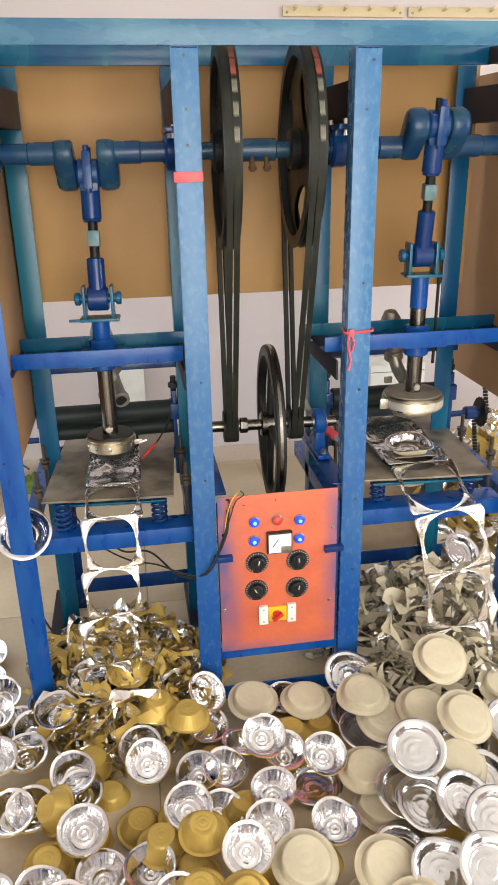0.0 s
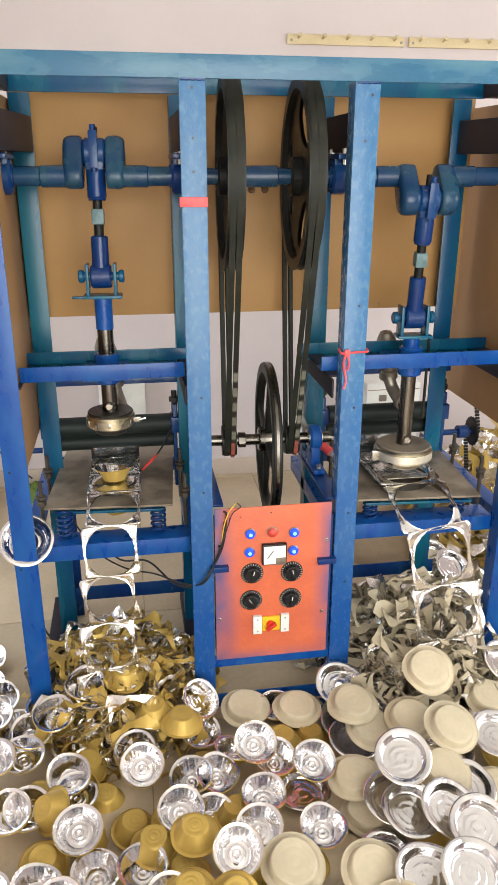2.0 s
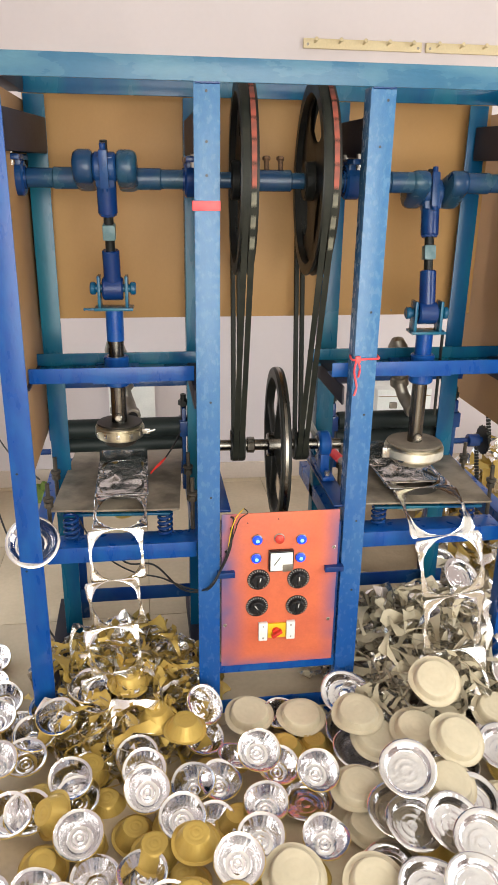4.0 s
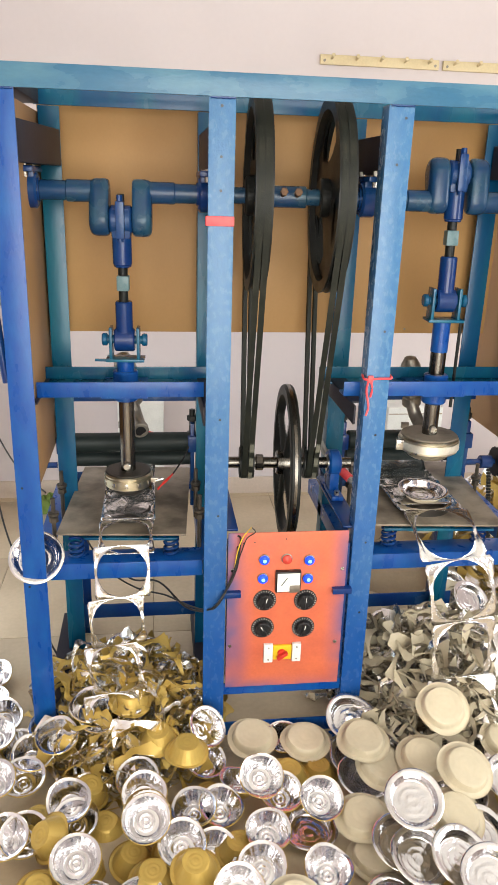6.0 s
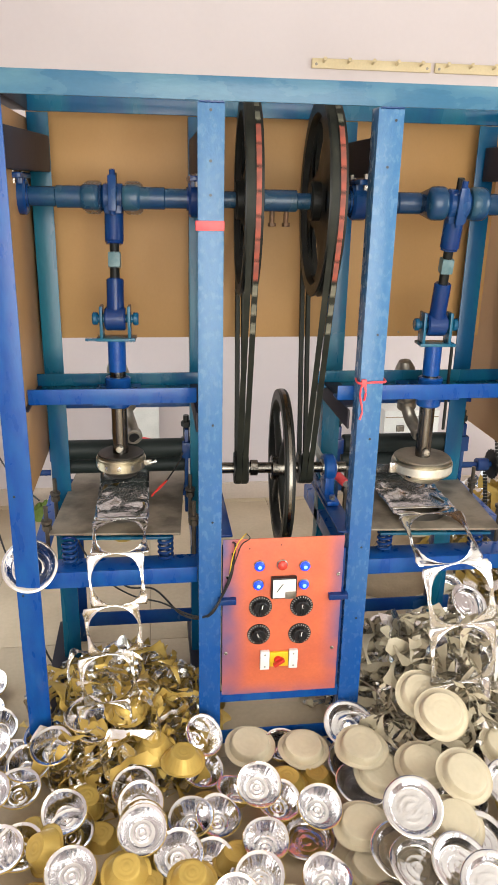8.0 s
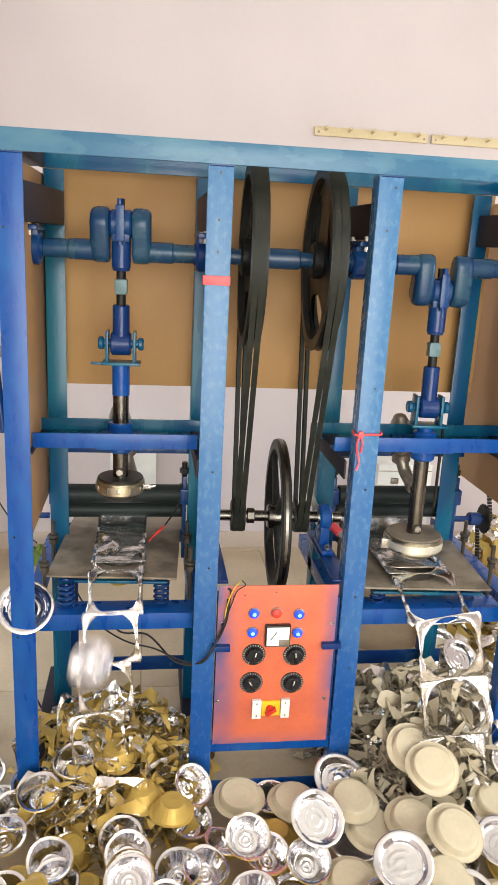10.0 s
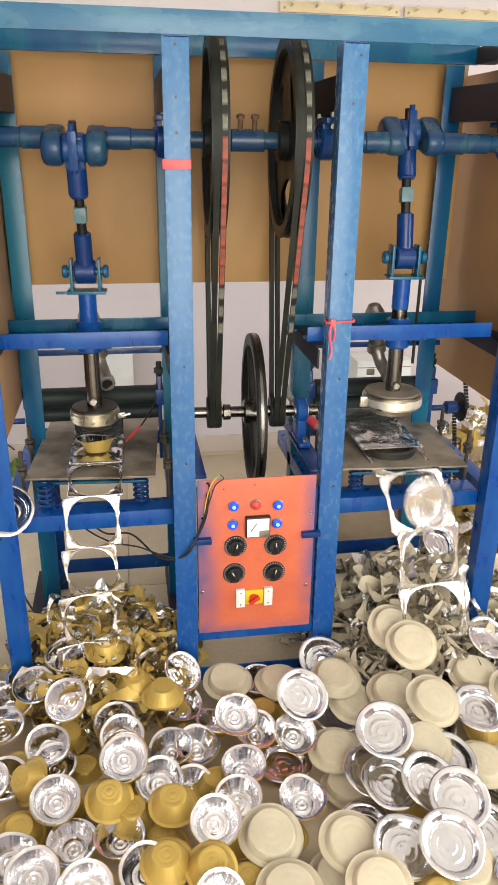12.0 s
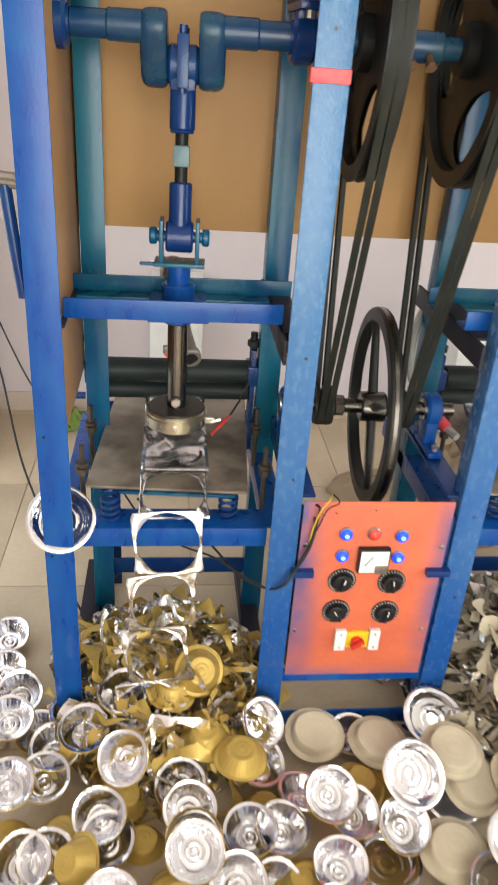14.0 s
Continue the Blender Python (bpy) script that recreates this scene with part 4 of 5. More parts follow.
BOWLS_DOWN_1 = [
    (-0.232, -0.044, 0.17, 6, 0),
    (-0.157, -0.133, 0.13, 10, -20),
    (-0.083, -0.2, 0.12, 10, 20),
    (-0.335, -0.221, 0.05, 35, 60),
    (-0.423, -0.38, 0.07, 68, -60),
    (-0.172, -0.501, 0.06, 10, 0),
    (0.19, -0.211, 0.05, 12, 0),
    (0.032, -0.413, 0.03, 6, 0),
    (-0.078, -0.522, 0.07, 12, 0),
    (-0.423, -0.508, 0.06, 20, 10),
    (-0.101, -0.678, 0.08, 14, -10),
    (-0.01, -0.705, 0.11, 24, 10),
    (0.067, -0.704, 0.05, 10, 0),
    (-0.141, -0.098, 0.06, 16, 0),
    (0.277, -0.18, 0.025, 4, 0),
    (-0.29, -0.305, 0.03, 8, 0),
]
PLATES_UP_1 = [
    (0.39, -0.076, 0.1, 34, -10),
    (0.751, -0.343, 0.1, 26, 0),
    (0.45, -0.431, 0.15, 38, -10),
    (0.412, -0.477, 0.07, 24, 0),
    (0.437, -0.531, 0.06, 26, 20),
    (0.527, -0.551, 0.07, 32, 20),
    (0.573, -0.613, 0.1, 30, 0),
    (0.605, -0.48, 0.09, 26, 10),
    (0.406, -0.716, 0.1, 24, 0),
    (0.492, -0.748, 0.13, 32, 10),
    (0.386, -0.248, 0.05, 12, 0),
    (0.621, -0.669, 0.06, 20, 0),
    (0.327, -0.721, 0.04, 10, 0),
    (0.512, -0.43, 0.04, 10, 0),
]
PLATES_DOWN_1 = [
    (0.108, -0.077, 0.06, 14, 0),
    (0.254, -0.107, 0.04, 10, 0),
    (0.393, -0.194, 0.13, 16, -10),
    (0.432, -0.25, 0.11, 18, 20),
    (0.54, -0.257, 0.09, 20, 0),
    (0.614, -0.354, 0.16, 40, 10),
    (0.606, -0.195, 0.22, 44, -14),
    (0.791, -0.218, 0.12, 16, 0),
    (0.559, -0.444, 0.11, 26, 20),
    (0.349, -0.38, 0.05, 14, 0),
    (0.128, -0.638, 0.08, 22, 0),
    (0.3, -0.676, 0.09, 24, 10),
    (0.144, -0.765, 0.06, 14, 0),
    (0.325, -0.793, 0.1, 26, 0),
    (0.266, -0.718, 0.04, 12, 0),
    (0.705, -0.47, 0.05, 14, 0),
]
PLATES_DOWN_2 = [
    (0.539, -0.743, 0.06, 18, 0),
]

rng = random.Random(11)


def lay_rows(kind, rows, flip, label):
    for x, y, z, tilt, az in rows:
        spin = rng.uniform(0, 6.28)
        for up in (0.0, 0.008, 0.016, 0.024, 0.032, -0.01, -0.02, 0.0):
            m = dish_pose(x, y, z + up, tilt * 0.68, az, spin, flip)
            if not clash(kind, m):
                break
        lay(kind, m, label, "foil dishes on the floor")


lay_rows("bowl", BOWLS_UP_1 + BOWLS_UP_2 + BOWLS_UP_3, False, BOWL_UP)
lay_rows("bowl", BOWLS_DOWN_1, True, BOWL_DOWN)
lay_rows("plate", PLATES_UP_1, False, PLATE_UP)
lay_rows("plate", PLATES_DOWN_1 + PLATES_DOWN_2, True, PLATE_DOWN)


def scatter(n, x0, x1, y0, y1, share, zlo, zhi, tilt):
    """The loose lower layer: bowls where the small press drops them, plates under the other one."""
    for _ in range(n):
        for attempt in range(25):
            x, y = rng.uniform(x0, x1), rng.uniform(y0, y1)
            flip = rng.random() < 0.52
            kind = "plate" if rng.random() < share else "bowl"
            hh = 0.0195 if kind == "bowl" else 0.012
            t = min(40, abs(rng.gauss(0, tilt)))
            m = dish_pose(x, y, hh + (0.05 if kind == "bowl" else 0.07) * math.sin(radians(t)) + rng.uniform(zlo, zhi), t, rng.uniform(-180, 180), rng.uniform(0, 6.28), flip)
            if not clash(kind, m):
                lab = {("bowl", False): BOWL_UP, ("bowl", True): BOWL_DOWN, ("plate", False): PLATE_UP, ("plate", True): PLATE_DOWN}[kind, flip]
                lay(kind, m, lab, "foil dishes on the floor")
                break


scatter(22, -0.6, 0.12, -0.7, -0.06, 0.05, 0.0, 0.012, 12)
scatter(24, 0.12, 0.86, -0.78, -0.1, 0.8, 0.0, 0.015, 9)
scatter(24, -0.6, 0.2, -1.05, -0.72, 0.15, 0.0, 0.05, 20)
scatter(22, 0.2, 0.85, -1.1, -0.8, 0.7, 0.0, 0.05, 16)
scatter(7, -0.95, -0.58, -0.5, 0.1, 0.3, 0.0, 0.01, 10)
scatter(8, 0.85, 1.3, -0.5, 0.4, 0.7, 0.0, 0.03, 20)

# ---- punched foil strips ----


def strip_mesh(name, w, p, rh, seed, back):
    """One pitch of punched foil web: bright front, coated back, a round hole, crumpled and curled."""
    rnd = random.Random(seed)
    n = 48
    off = Vector((rnd.uniform(0, 50), rnd.uniform(0, 50), 0))
    layers = []
    bm = bmesh.new()
    curl = rnd.uniform(-0.4, 0.4)
    for side in (0, 1):
        rings = []
        for f in (0.0, 0.35, 0.7, 1.0):
            ring = []
            for i in range(n):
                a = 2 * math.pi * i / n
                c, s = math.cos(a), math.sin(a)
                ro = min(w / 2 / max(abs(c), 1e-6), p / 2 / max(abs(s), 1e-6))
                r = rh + max(0.0018, ro - rh) * f
                x, y = r * c, r * s
                q = Vector((x, y, 0)) * 22 + off
                z = 0.009 * noise.noise(q) + 0.006 * noise.noise(q * 2.7) + curl * (x * x) / w * 0.8 + (0.004 * noise.noise(q * 1.3) if abs(c) > 0.8 else 0)
                x *= 0.94 + 0.08 * min(1.0, abs(y) / (p / 2)) ** 2
                z *= 1 - min(1.0, abs(y) / (p / 2)) ** 3
                ring.append(bm.verts.new((x + 0.004 * noise.noise(q * 0.7 + Vector((9, 0, 0))), y, z - 0.0006 * side)))
            rings.append(ring)
        layers.append(rings)
        for a, b in zip(rings, rings[1:]):
            for i in range(n):
                j = (i + 1) % n
                fc = bm.faces.new((a[i], a[j], b[j], b[i]) if side == 0 else (a[i], b[i], b[j], a[j]))
                fc.material_index = side
    for k in (0, -1):
        for i in range(n):
            j = (i + 1) % n
            bm.faces.new((layers[0][k][i], layers[0][k][j], layers[1][k][j], layers[1][k][i]))
    me = bpy.data.meshes.new(name)
    bm.to_mesh(me)
    bm.free()
    me.materials.append(CRUMPLE)
    me.materials.append(back)
    me.shade_smooth()
    return me


# slots of the web: place, lean and drift from the die over the table's edge into the heap
def chain(pitch, y, z, links):
    """Hang links of one pitch end to end: each has its x, lean and turn."""
    out = []
    for x, lean, turn in links:
        dy, dz = -pitch * math.cos(radians(lean)), -pitch * math.sin(radians(lean))
        out.append((x, y + dy / 2, z + dz / 2, lean, turn))
        y, z = y + dy, z + dz
    return out


SLOTS_L = chain(0.139, 0.408, 0.669, [(-0.233, 0, 0), (-0.233, 0, 0), (-0.236, 14, 0), (-0.245, 76, 2), (-0.256, 86, 5), (-0.27, 82, 7), (-0.28, 88, 8), (-0.28, 172, 10), (-0.28, 178, 12)])
SLOTS_R = chain(0.176, 0.45, 0.669, [(0.628, 0, 0), (0.628, 0, 0), (0.64, 26, 3), (0.668, 80, 8), (0.69, 86, 5), (0.7, 74, 6), (0.7, 172, 10), (0.69, 178, 14)])
webs = []


def slot_pose(s, slots, j, sink=0.0):
    s = max(0.0, min(len(slots) - 1.0, s))
    i = min(int(s), len(slots) - 2)
    k = s - i
    a, b = slots[i], slots[i + 1]
    x, y, z, lean, turn = (u + (v - u) * k for u, v in zip(a, b))
    wag = max(0.0, min(1.0, s - 2.5))
    turn += wag * 4 * math.sin(j * 2.3)
    return Matrix.Translation((x + wag * 0.004 * math.sin(j * 1.7), y, z - 0.0003 * (j % 5) - sink * max(0.0, min(1.0, 3.0 - s)))) @ pose(0, 0, 0, lean, 0, wag * 9 * math.sin(j * 4.1)) @ pose(0, 0, 0, 0, 0, turn)


def build_webs():
    for small in (True, False):
        w, p, rh = (0.15, 0.139, 0.0678) if small else (0.194, 0.176, 0.0862)
        slots = SLOTS_L if small else SLOTS_R
        back = GOLD if small else CREAM
        cx = PRESS_L if small else PRESS_R
        web = bmesh.new()
        nx, ny = 12, 24
        vs = [[web.verts.new((cx - w / 2 + w * i / nx, 0.135 + 0.35 * j / ny, 0.6685 + (0.012 * noise.noise(Vector((i * 0.34, j * 0.3, 3))) + 0.006 * noise.noise(Vector((i * 0.9, j * 0.8, 7)))) * min(1.0, j / 4) + (0.1 * ((j - 19) / 5) ** 2 if j > 19 else 0))) for i in range(nx + 1)] for j in range(ny + 1)]
        for j in range(ny):
            for i in range(nx):
                web.faces.new((vs[j][i], vs[j][i + 1], vs[j + 1][i + 1], vs[j + 1][i]))
        ob = solid("foil_web", web, WEB, "unpunched silver foil web fed over the table plate", "foil web")
        mod = ob.modifiers.new("thick", "SOLIDIFY")
        mod.thickness = 0.0004
        tables.append((ob, small, Matrix()))
        for j in range(-8, 5):
            me = strip_mesh("foil_strip", w, p, rh, j * 7 + (0 if small else 100), back)
            s = tagged(new("foil_strip", me), "crumpled silver foil strip with a punched round hole" + (", gold behind" if small else ", cream behind"), "foil strip", "punched foil strip at the " + ("bowl" if small else "plate") + " press")
            webs.append((s, small, j, slots))


build_webs()


def strip_steps(t, small):
    """How many pitches the web has been fed by t."""
    tops = [1.735 + PERIOD * k for k in range(-1, 6)] if small else [0.345 + PERIOD * k for k in range(-1, 6)]
    lead = -0.25 if small else 0.3
    n = 0.0
    for k, top in enumerate(tops):
        u = max(0.0, min(1.0, (t - top - lead) / 0.5))
        n += u * u * (3 - 2 * u)
    return n


# ---- heaps of punched scrap ----


def sheet_piece(bm, grid, flip):
    """A thin crumpled piece of foil from a grid of points, bright on one side and coated on the other."""
    for side in (0, 1):
        vs = [[bm.verts.new(p - Vector((0, 0, 0.0006 * side))) for p in row] for row in grid]
        for a, b in zip(vs, vs[1:]):
            for i in range(len(a) - 1):
                f = bm.faces.new((a[i], a[i + 1], b[i + 1], b[i]) if side == 0 else (a[i], b[i], b[i + 1], a[i + 1]))
                f.material_index = side if not flip else 1 - side


def loop_piece(rnd, q, size):
    """A crushed pitch of punched web: the frame left round one hole, often torn open."""
    rh = 0.062 * size
    w, p = rh * rnd.uniform(2.15, 2.4), rh * rnd.uniform(2.06, 2.25)
    n = 40
    first, last = (0, n) if rnd.random() < 0.35 else (0, rnd.randint(14, 32))
    start = rnd.uniform(0, 6.28)
    crush, fold = rnd.uniform(0.02, 0.05), rnd.uniform(-9, 9)
    rows = []
    for f in (0.0, 0.5, 1.0):
        row = []
        for i in range(first, last + 1):
            a = start + 2 * math.pi * i / n
            c, sn = math.cos(a), math.sin(a)
            ro = min(w / 2 / max(abs(c), 1e-6), p / 2 / max(abs(sn), 1e-6))
            d = rh + max(0.003, ro - rh) * f
            x, y = d * c, d * sn
            k = Vector((x * 14 + q, y * 14, q * 0.37))
            row.append(Vector((x + crush * 0.6 * noise.noise(k + Vector((7, 0, 0))), y + crush * 0.6 * noise.noise(k + Vector((0, 7, 0))), fold * x * x + crush * noise.noise(k) + 0.007 * noise.noise(k * 3))))
        rows.append(row)
    return rows


def ribbon(rnd, q, size):
    """A torn edge of the web: a crescent with blunt, wider ends, curled and twisted."""
    k, length, wide = 14, rnd.uniform(0.05, 0.16) * size, rnd.uniform(0.01, 0.03) * size
    arc, tw, flat = rnd.uniform(0.8, 4.2), rnd.uniform(-1.4, 1.4), rnd.random() < 0.6
    lean = rnd.uniform(-0.35, 0.35)
    rad = length / arc
    rows = []
    for i in range(k + 1):
        f = i / k
        a = arc * (f - 0.5)
        wd = wide * (0.25 + 1.5 * abs(f - 0.5 - lean) ** 1.5)
        c, sn = math.cos(tw * (f - 0.5)), math.sin(tw * (f - 0.5))
        wob = 0.014 * noise.noise(Vector((q * 3.1, i * 0.45, 0)))
        base = Vector((rad * math.sin(a), rad * (1 - math.cos(a)), wob)) if flat else Vector((rad * math.sin(a), 0, rad * (1 - math.cos(a)) + wob))
        wv = Vector((-math.sin(a) * c, math.cos(a) * c, sn)) if flat else Vector((0, c, sn))
        rows.append([base + wv * wd * e + Vector((0, 0, 0.008 * noise.noise(Vector((q, i * 0.8, e * 2))))) for e in (-0.5, 0.0, 0.5)])
    return rows


def scrap_heap(name, label, n, centre, spread, height, back, seed, size=1.0, coated=0.6, loops=0.45):
    rnd = random.Random(seed)
    bm = bmesh.new()
    for q in range(n):
        while True:
            u, v = rnd.uniform(-1, 1), rnd.uniform(-1, 1)
            d = math.hypot(u, v)
            if d < 1:
                break
        lump = 0.75 + 0.5 * noise.noise(Vector((u * 2.3, v * 2.3, seed)))
        top = height * lump * (1 - d ** 1.5) + 0.03
        z = top * rnd.uniform(0.55, 1.05) if rnd.random() < 0.85 else rnd.uniform(0.01, top)
        m = Matrix.Translation((centre[0] + u * spread[0], centre[1] + v * spread[1], max(0.012, z))) @ Euler((rnd.gauss(0, 0.75), rnd.gauss(0, 0.75), rnd.uniform(0, 6.28))).to_matrix().to_4x4()
        rows = loop_piece(rnd, q * 1.7, size) if rnd.random() < loops else ribbon(rnd, q, size)
        sheet_piece(bm, [[m @ p for p in row] for row in rows], rnd.random() < coated)
    for vtx in bm.verts:
        vtx.co.z = max(vtx.co.z, 0.002 + 0.004 * abs(noise.noise(vtx.co * 30)))
    me = bpy.data.meshes.new(name)
    bm.to_mesh(me)
    bm.free()
    me.materials.append(SCRAP)
    me.materials.append(back)
    me.shade_smooth()
    return tagged(new(name, me), label, "foil scrap", "", "stuff")


scrap_heap("foil_scrap_heap", "tangled heap of silver and gold punched foil scrap", 520, (-0.245, 0.08), (0.24, 0.29), 0.27, GOLD, 3, 0.95, 0.5)
scrap_heap("foil_scrap_heap", "tangled heap of silver and cream punched foil scrap", 520, (0.69, 0.08), (0.31, 0.31), 0.29, CREAM, 5, 1.2, 0.68)
scrap_heap("foil_scrap_heap", "loose gold and silver foil scrap piled against the wall", 420, (1.4, 0.95), (0.36, 0.4), 0.5, GOLD, 8, 1.5)
scrap_heap("foil_scrap_heap", "loose cream and silver foil scrap on the floor", 160, (0.95, 0.2), (0.22, 0.4), 0.1, CREAM, 9, 1.4)

# ---- dishes thrown out by the dies ----
# launch time, landing time, landing place, tilt, azimuth, upside down
THROWS_L = [(2.1, 2.45, -0.187, -0.35, 0.08, 29, 0, False), (4.75, 5.1, -0.187, -0.4, 0.118, 30, 0, False), (6.95, 7.4, -0.222, -0.486, 0.1, 16, 10, True), (9.75, 10.15, -0.33, -0.2, 0.14, 35, -30, False), (12.35, 13.08, -0.17, -0.045, 0.232, 46, 10, True)]
# the last bowl strikes the post and falls back onto the heap
REBOUND = [(12.5, -0.166, 0.12, 0.728), (12.6, -0.12, 0.09, 0.7), (12.7, -0.078, 0.05, 0.655), (12.8, -0.085, 0.04, 0.55), (12.9, -0.129, 0.02, 0.48), (13.0, -0.185, -0.01, 0.336)]
THROWS_R = [(0.65, 1.0, 0.88, -0.12, 0.15, 25, 30, False), (3.4, 3.75, 0.86, -0.33, 0.14, 20, 0, True), (6.12, 6.45, 0.585, -0.1, 0.21, 30, 0, True), (8.9, 9.25, 0.283, -0.255, 0.13, 34, 20, False), (11.82, 12.2, 0.725, -0.188, 0.19, 12, 0, True)]
thrown = []
for small, rows in ((True, THROWS_L), (False, THROWS_R)):
    for j, row in enumerate(rows):
        kk = "bowl" if small else "plate"
        ob = lay(kk, pose(0, 0, 0), ("small silver and gold foil bowl just pressed and thrown out" if small else "silver and cream foil plate just pressed and thrown out"), "dishes leaving the dies")
        thrown.append((ob, small, j, row))


def throw_rows(small, j, row):
    t0, t1, x, y, z, tilt, az, flip = row
    cx = PRESS_L if small else PRESS_R
    rest = Matrix.Translation((cx, shaft_y(cx), TABLE_Z - 0.05 - 0.0016 * j))
    up = Matrix.Translation((cx, shaft_y(cx), TABLE_Z + 0.045)) @ pose(0, 0, 0, -12 if small else 4, 0, 0)
    edge = Matrix.Translation((cx + (x - cx) * 0.2, 0.02, TABLE_Z + 0.02)) @ pose(0, 0, 0, 35, 0, 0)
    end = dish_pose(x, y, z, tilt, az, 0.4 * j, False)
    if flip:
        end = Matrix.Translation((x, y, z)) @ Matrix.Rotation(radians(az), 4, "Z") @ Matrix.Rotation(radians(tilt + 180), 4, "X")
    rows = []
    lift = t0 - (0.75 if small else 0.8)
    if t0 > 0:
        rows += [(0.0, rest), (lift, rest), (lift + 0.15, up)] if lift > 0 else [(0.0, up)]
        rows += [(t0 - 0.02, up), (t0 + 0.08, edge)]
        n = 6
        if small and t0 > 12:
            n = 0
            for i, (tt, px, py, pz) in enumerate(REBOUND):
                rows.append((tt, Matrix.Translation((px, py, pz)) @ Matrix.Rotation(radians(62 + 33 * i), 4, "X")))
        q0, q1 = edge.to_euler().x, radians(tilt + (180 if flip else 0))
        for i in range(1, n):
            f = i / n
            tt = t0 + 0.08 + (t1 - t0 - 0.08) * f
            px = edge.translation.x + (x - edge.translation.x) * f
            py = edge.translation.y + (y - edge.translation.y) * f
            pz = edge.translation.z + (z - edge.translation.z) * (0.35 * f + 0.65 * f * f)
            rows.append((tt, Matrix.Translation((px, py, pz)) @ Matrix.Rotation(radians(az) * f, 4, "Z") @ Matrix.Rotation(q0 + (q1 - q0) * f, 4, "X")))
        rows.append((t1, end))
    else:
        rows.append((0.0, end))
        t1 = 0.0
    rows.append((14.0, end))
    return [r for i, r in enumerate(rows) if i == 0 or frame(r[0]) > frame(rows[i - 1][0])]

# ---- things on the press and round it ----
MARK_START = 2.46


def tube(name, pts, r, mat, label, category, parent=None, n=6):
    bm = sweep(bmesh.new(), smooth_path(pts, n), r, 8)
    return part(name, bm, mat, parent, label) if parent else solid(name, bm, mat, label, category)


def hook_rail(x0, x1):
    r = thing("hook_rail", "cream wooden hook rail fixed to the pinkish wall", "hook rail", "hook rails on the wall")
    part("board", B(x0, x1, Y1 - 0.018, Y1 - 0.001, 2.038, 2.078, 0.003), RAIL, r)
    n = 5
    for i in range(n):
        x = x0 + 0.05 + (x1 - x0 - 0.1) * i / (n - 1)
        h = bmesh.new()
        cyl(h, (x, Y1 - 0.018, 2.063), (x, Y1 - 0.05, 2.07), 0.005, 10)
        cyl(h, (x, Y1 - 0.047, 2.069), (x, Y1 - 0.056, 2.072), 0.009, 10, bevel=0.002)
        part("peg", h, RAIL, r)
    for x in (x0 + 0.018, x1 - 0.018):
        part("screw", C((x, Y1 - 0.018, 2.054), (x, Y1 - 0.0195, 2.054), 0.006, 10), CAST, r)


hook_rail(0.582, 1.122)
hook_rail(1.142, 1.682)


def carton(x0, x1, z1, red):
    c = thing("carton", "white cardboard carton with a red print, standing against the wall", "carton")
    part("body", B(x0, x1, 1.6, 1.78, 0.001, z1, 0.006), WHITE, c)
    part("flap_seam", B(x0 + 0.005, x1 - 0.005, 1.5985, 1.6, z1 - 0.035, z1 - 0.031), SACK, c)
    if red:
        part("print", lathe(bmesh.new(), [(0.001, 0.0), (0.06, 0.0), (0.062, -0.001)], Matrix.Translation((x1 - 0.085, 1.5985, 0.37)) @ Matrix.Rotation(radians(90), 4, "X") @ Matrix.Diagonal((1.2, 0.7, 1, 1)), 24), REDTAPE, c)


carton(-0.33, -0.115, 0.66, True)
carton(0.98, 1.26, 0.52, False)


def blower(x, y, z):
    """A cast metal air nozzle behind the ram."""
    b = thing("air_nozzle", "grey cast metal air nozzle hung behind the ram", "nozzle", "air nozzles")
    body = lathe(bmesh.new(), [(0.001, 0.085), (0.018, 0.078), (0.03, 0.055), (0.034, 0.03), (0.026, 0.0), (0.024, -0.05), (0.029, -0.055), (0.03, -0.08), (0.02, -0.09), (0.001, -0.09)], Matrix.Translation((x, y, z)) @ pose(0, 0, 0, 8, -10, 0), 24)
    part("body", body, CAST, b)
    sp = bmesh.new()
    pts = smooth_path([(x + 0.01, y, z - 0.07), (x + 0.02, y - 0.01, z - 0.105), (x + 0.03, y - 0.035, z - 0.13), (x + 0.035, y - 0.06, z - 0.14)], 5)
    sweep(sp, pts, 0.02, 16)
    part("spout", sp, CAST, b)
    part("collar", C((x + 0.034, y - 0.05, z - 0.138), (x + 0.037, y - 0.072, z - 0.144), 0.025, 18, bevel=0.003), CAST, b)
    part("mouth", C((x + 0.0365, y - 0.0705, z - 0.1435), (x + 0.0372, y - 0.0735, z - 0.1447), 0.016, 16), KNOB, b)
    part("lug", B(x - 0.03, x - 0.005, y - 0.04, y - 0.03, z - 0.145, z - 0.125, 0.003), CAST, b)
    part("side_arm", C((x - 0.065, y, z - 0.02), (x, y, z - 0.015), 0.012, 12), CAST, b)
    part("hanger", B(x - 0.006, x + 0.006, y + 0.026, y + 0.034, z - 0.06, z + 0.04, 0.001), CAST, b)


blower(0.645, 0.42, 0.965)
blower(-0.235, 0.42, 0.975)
part("red_plate", B(-0.36, -0.26, 0.405, 0.412, 0.955, 0.975, 0.001), RED, press)


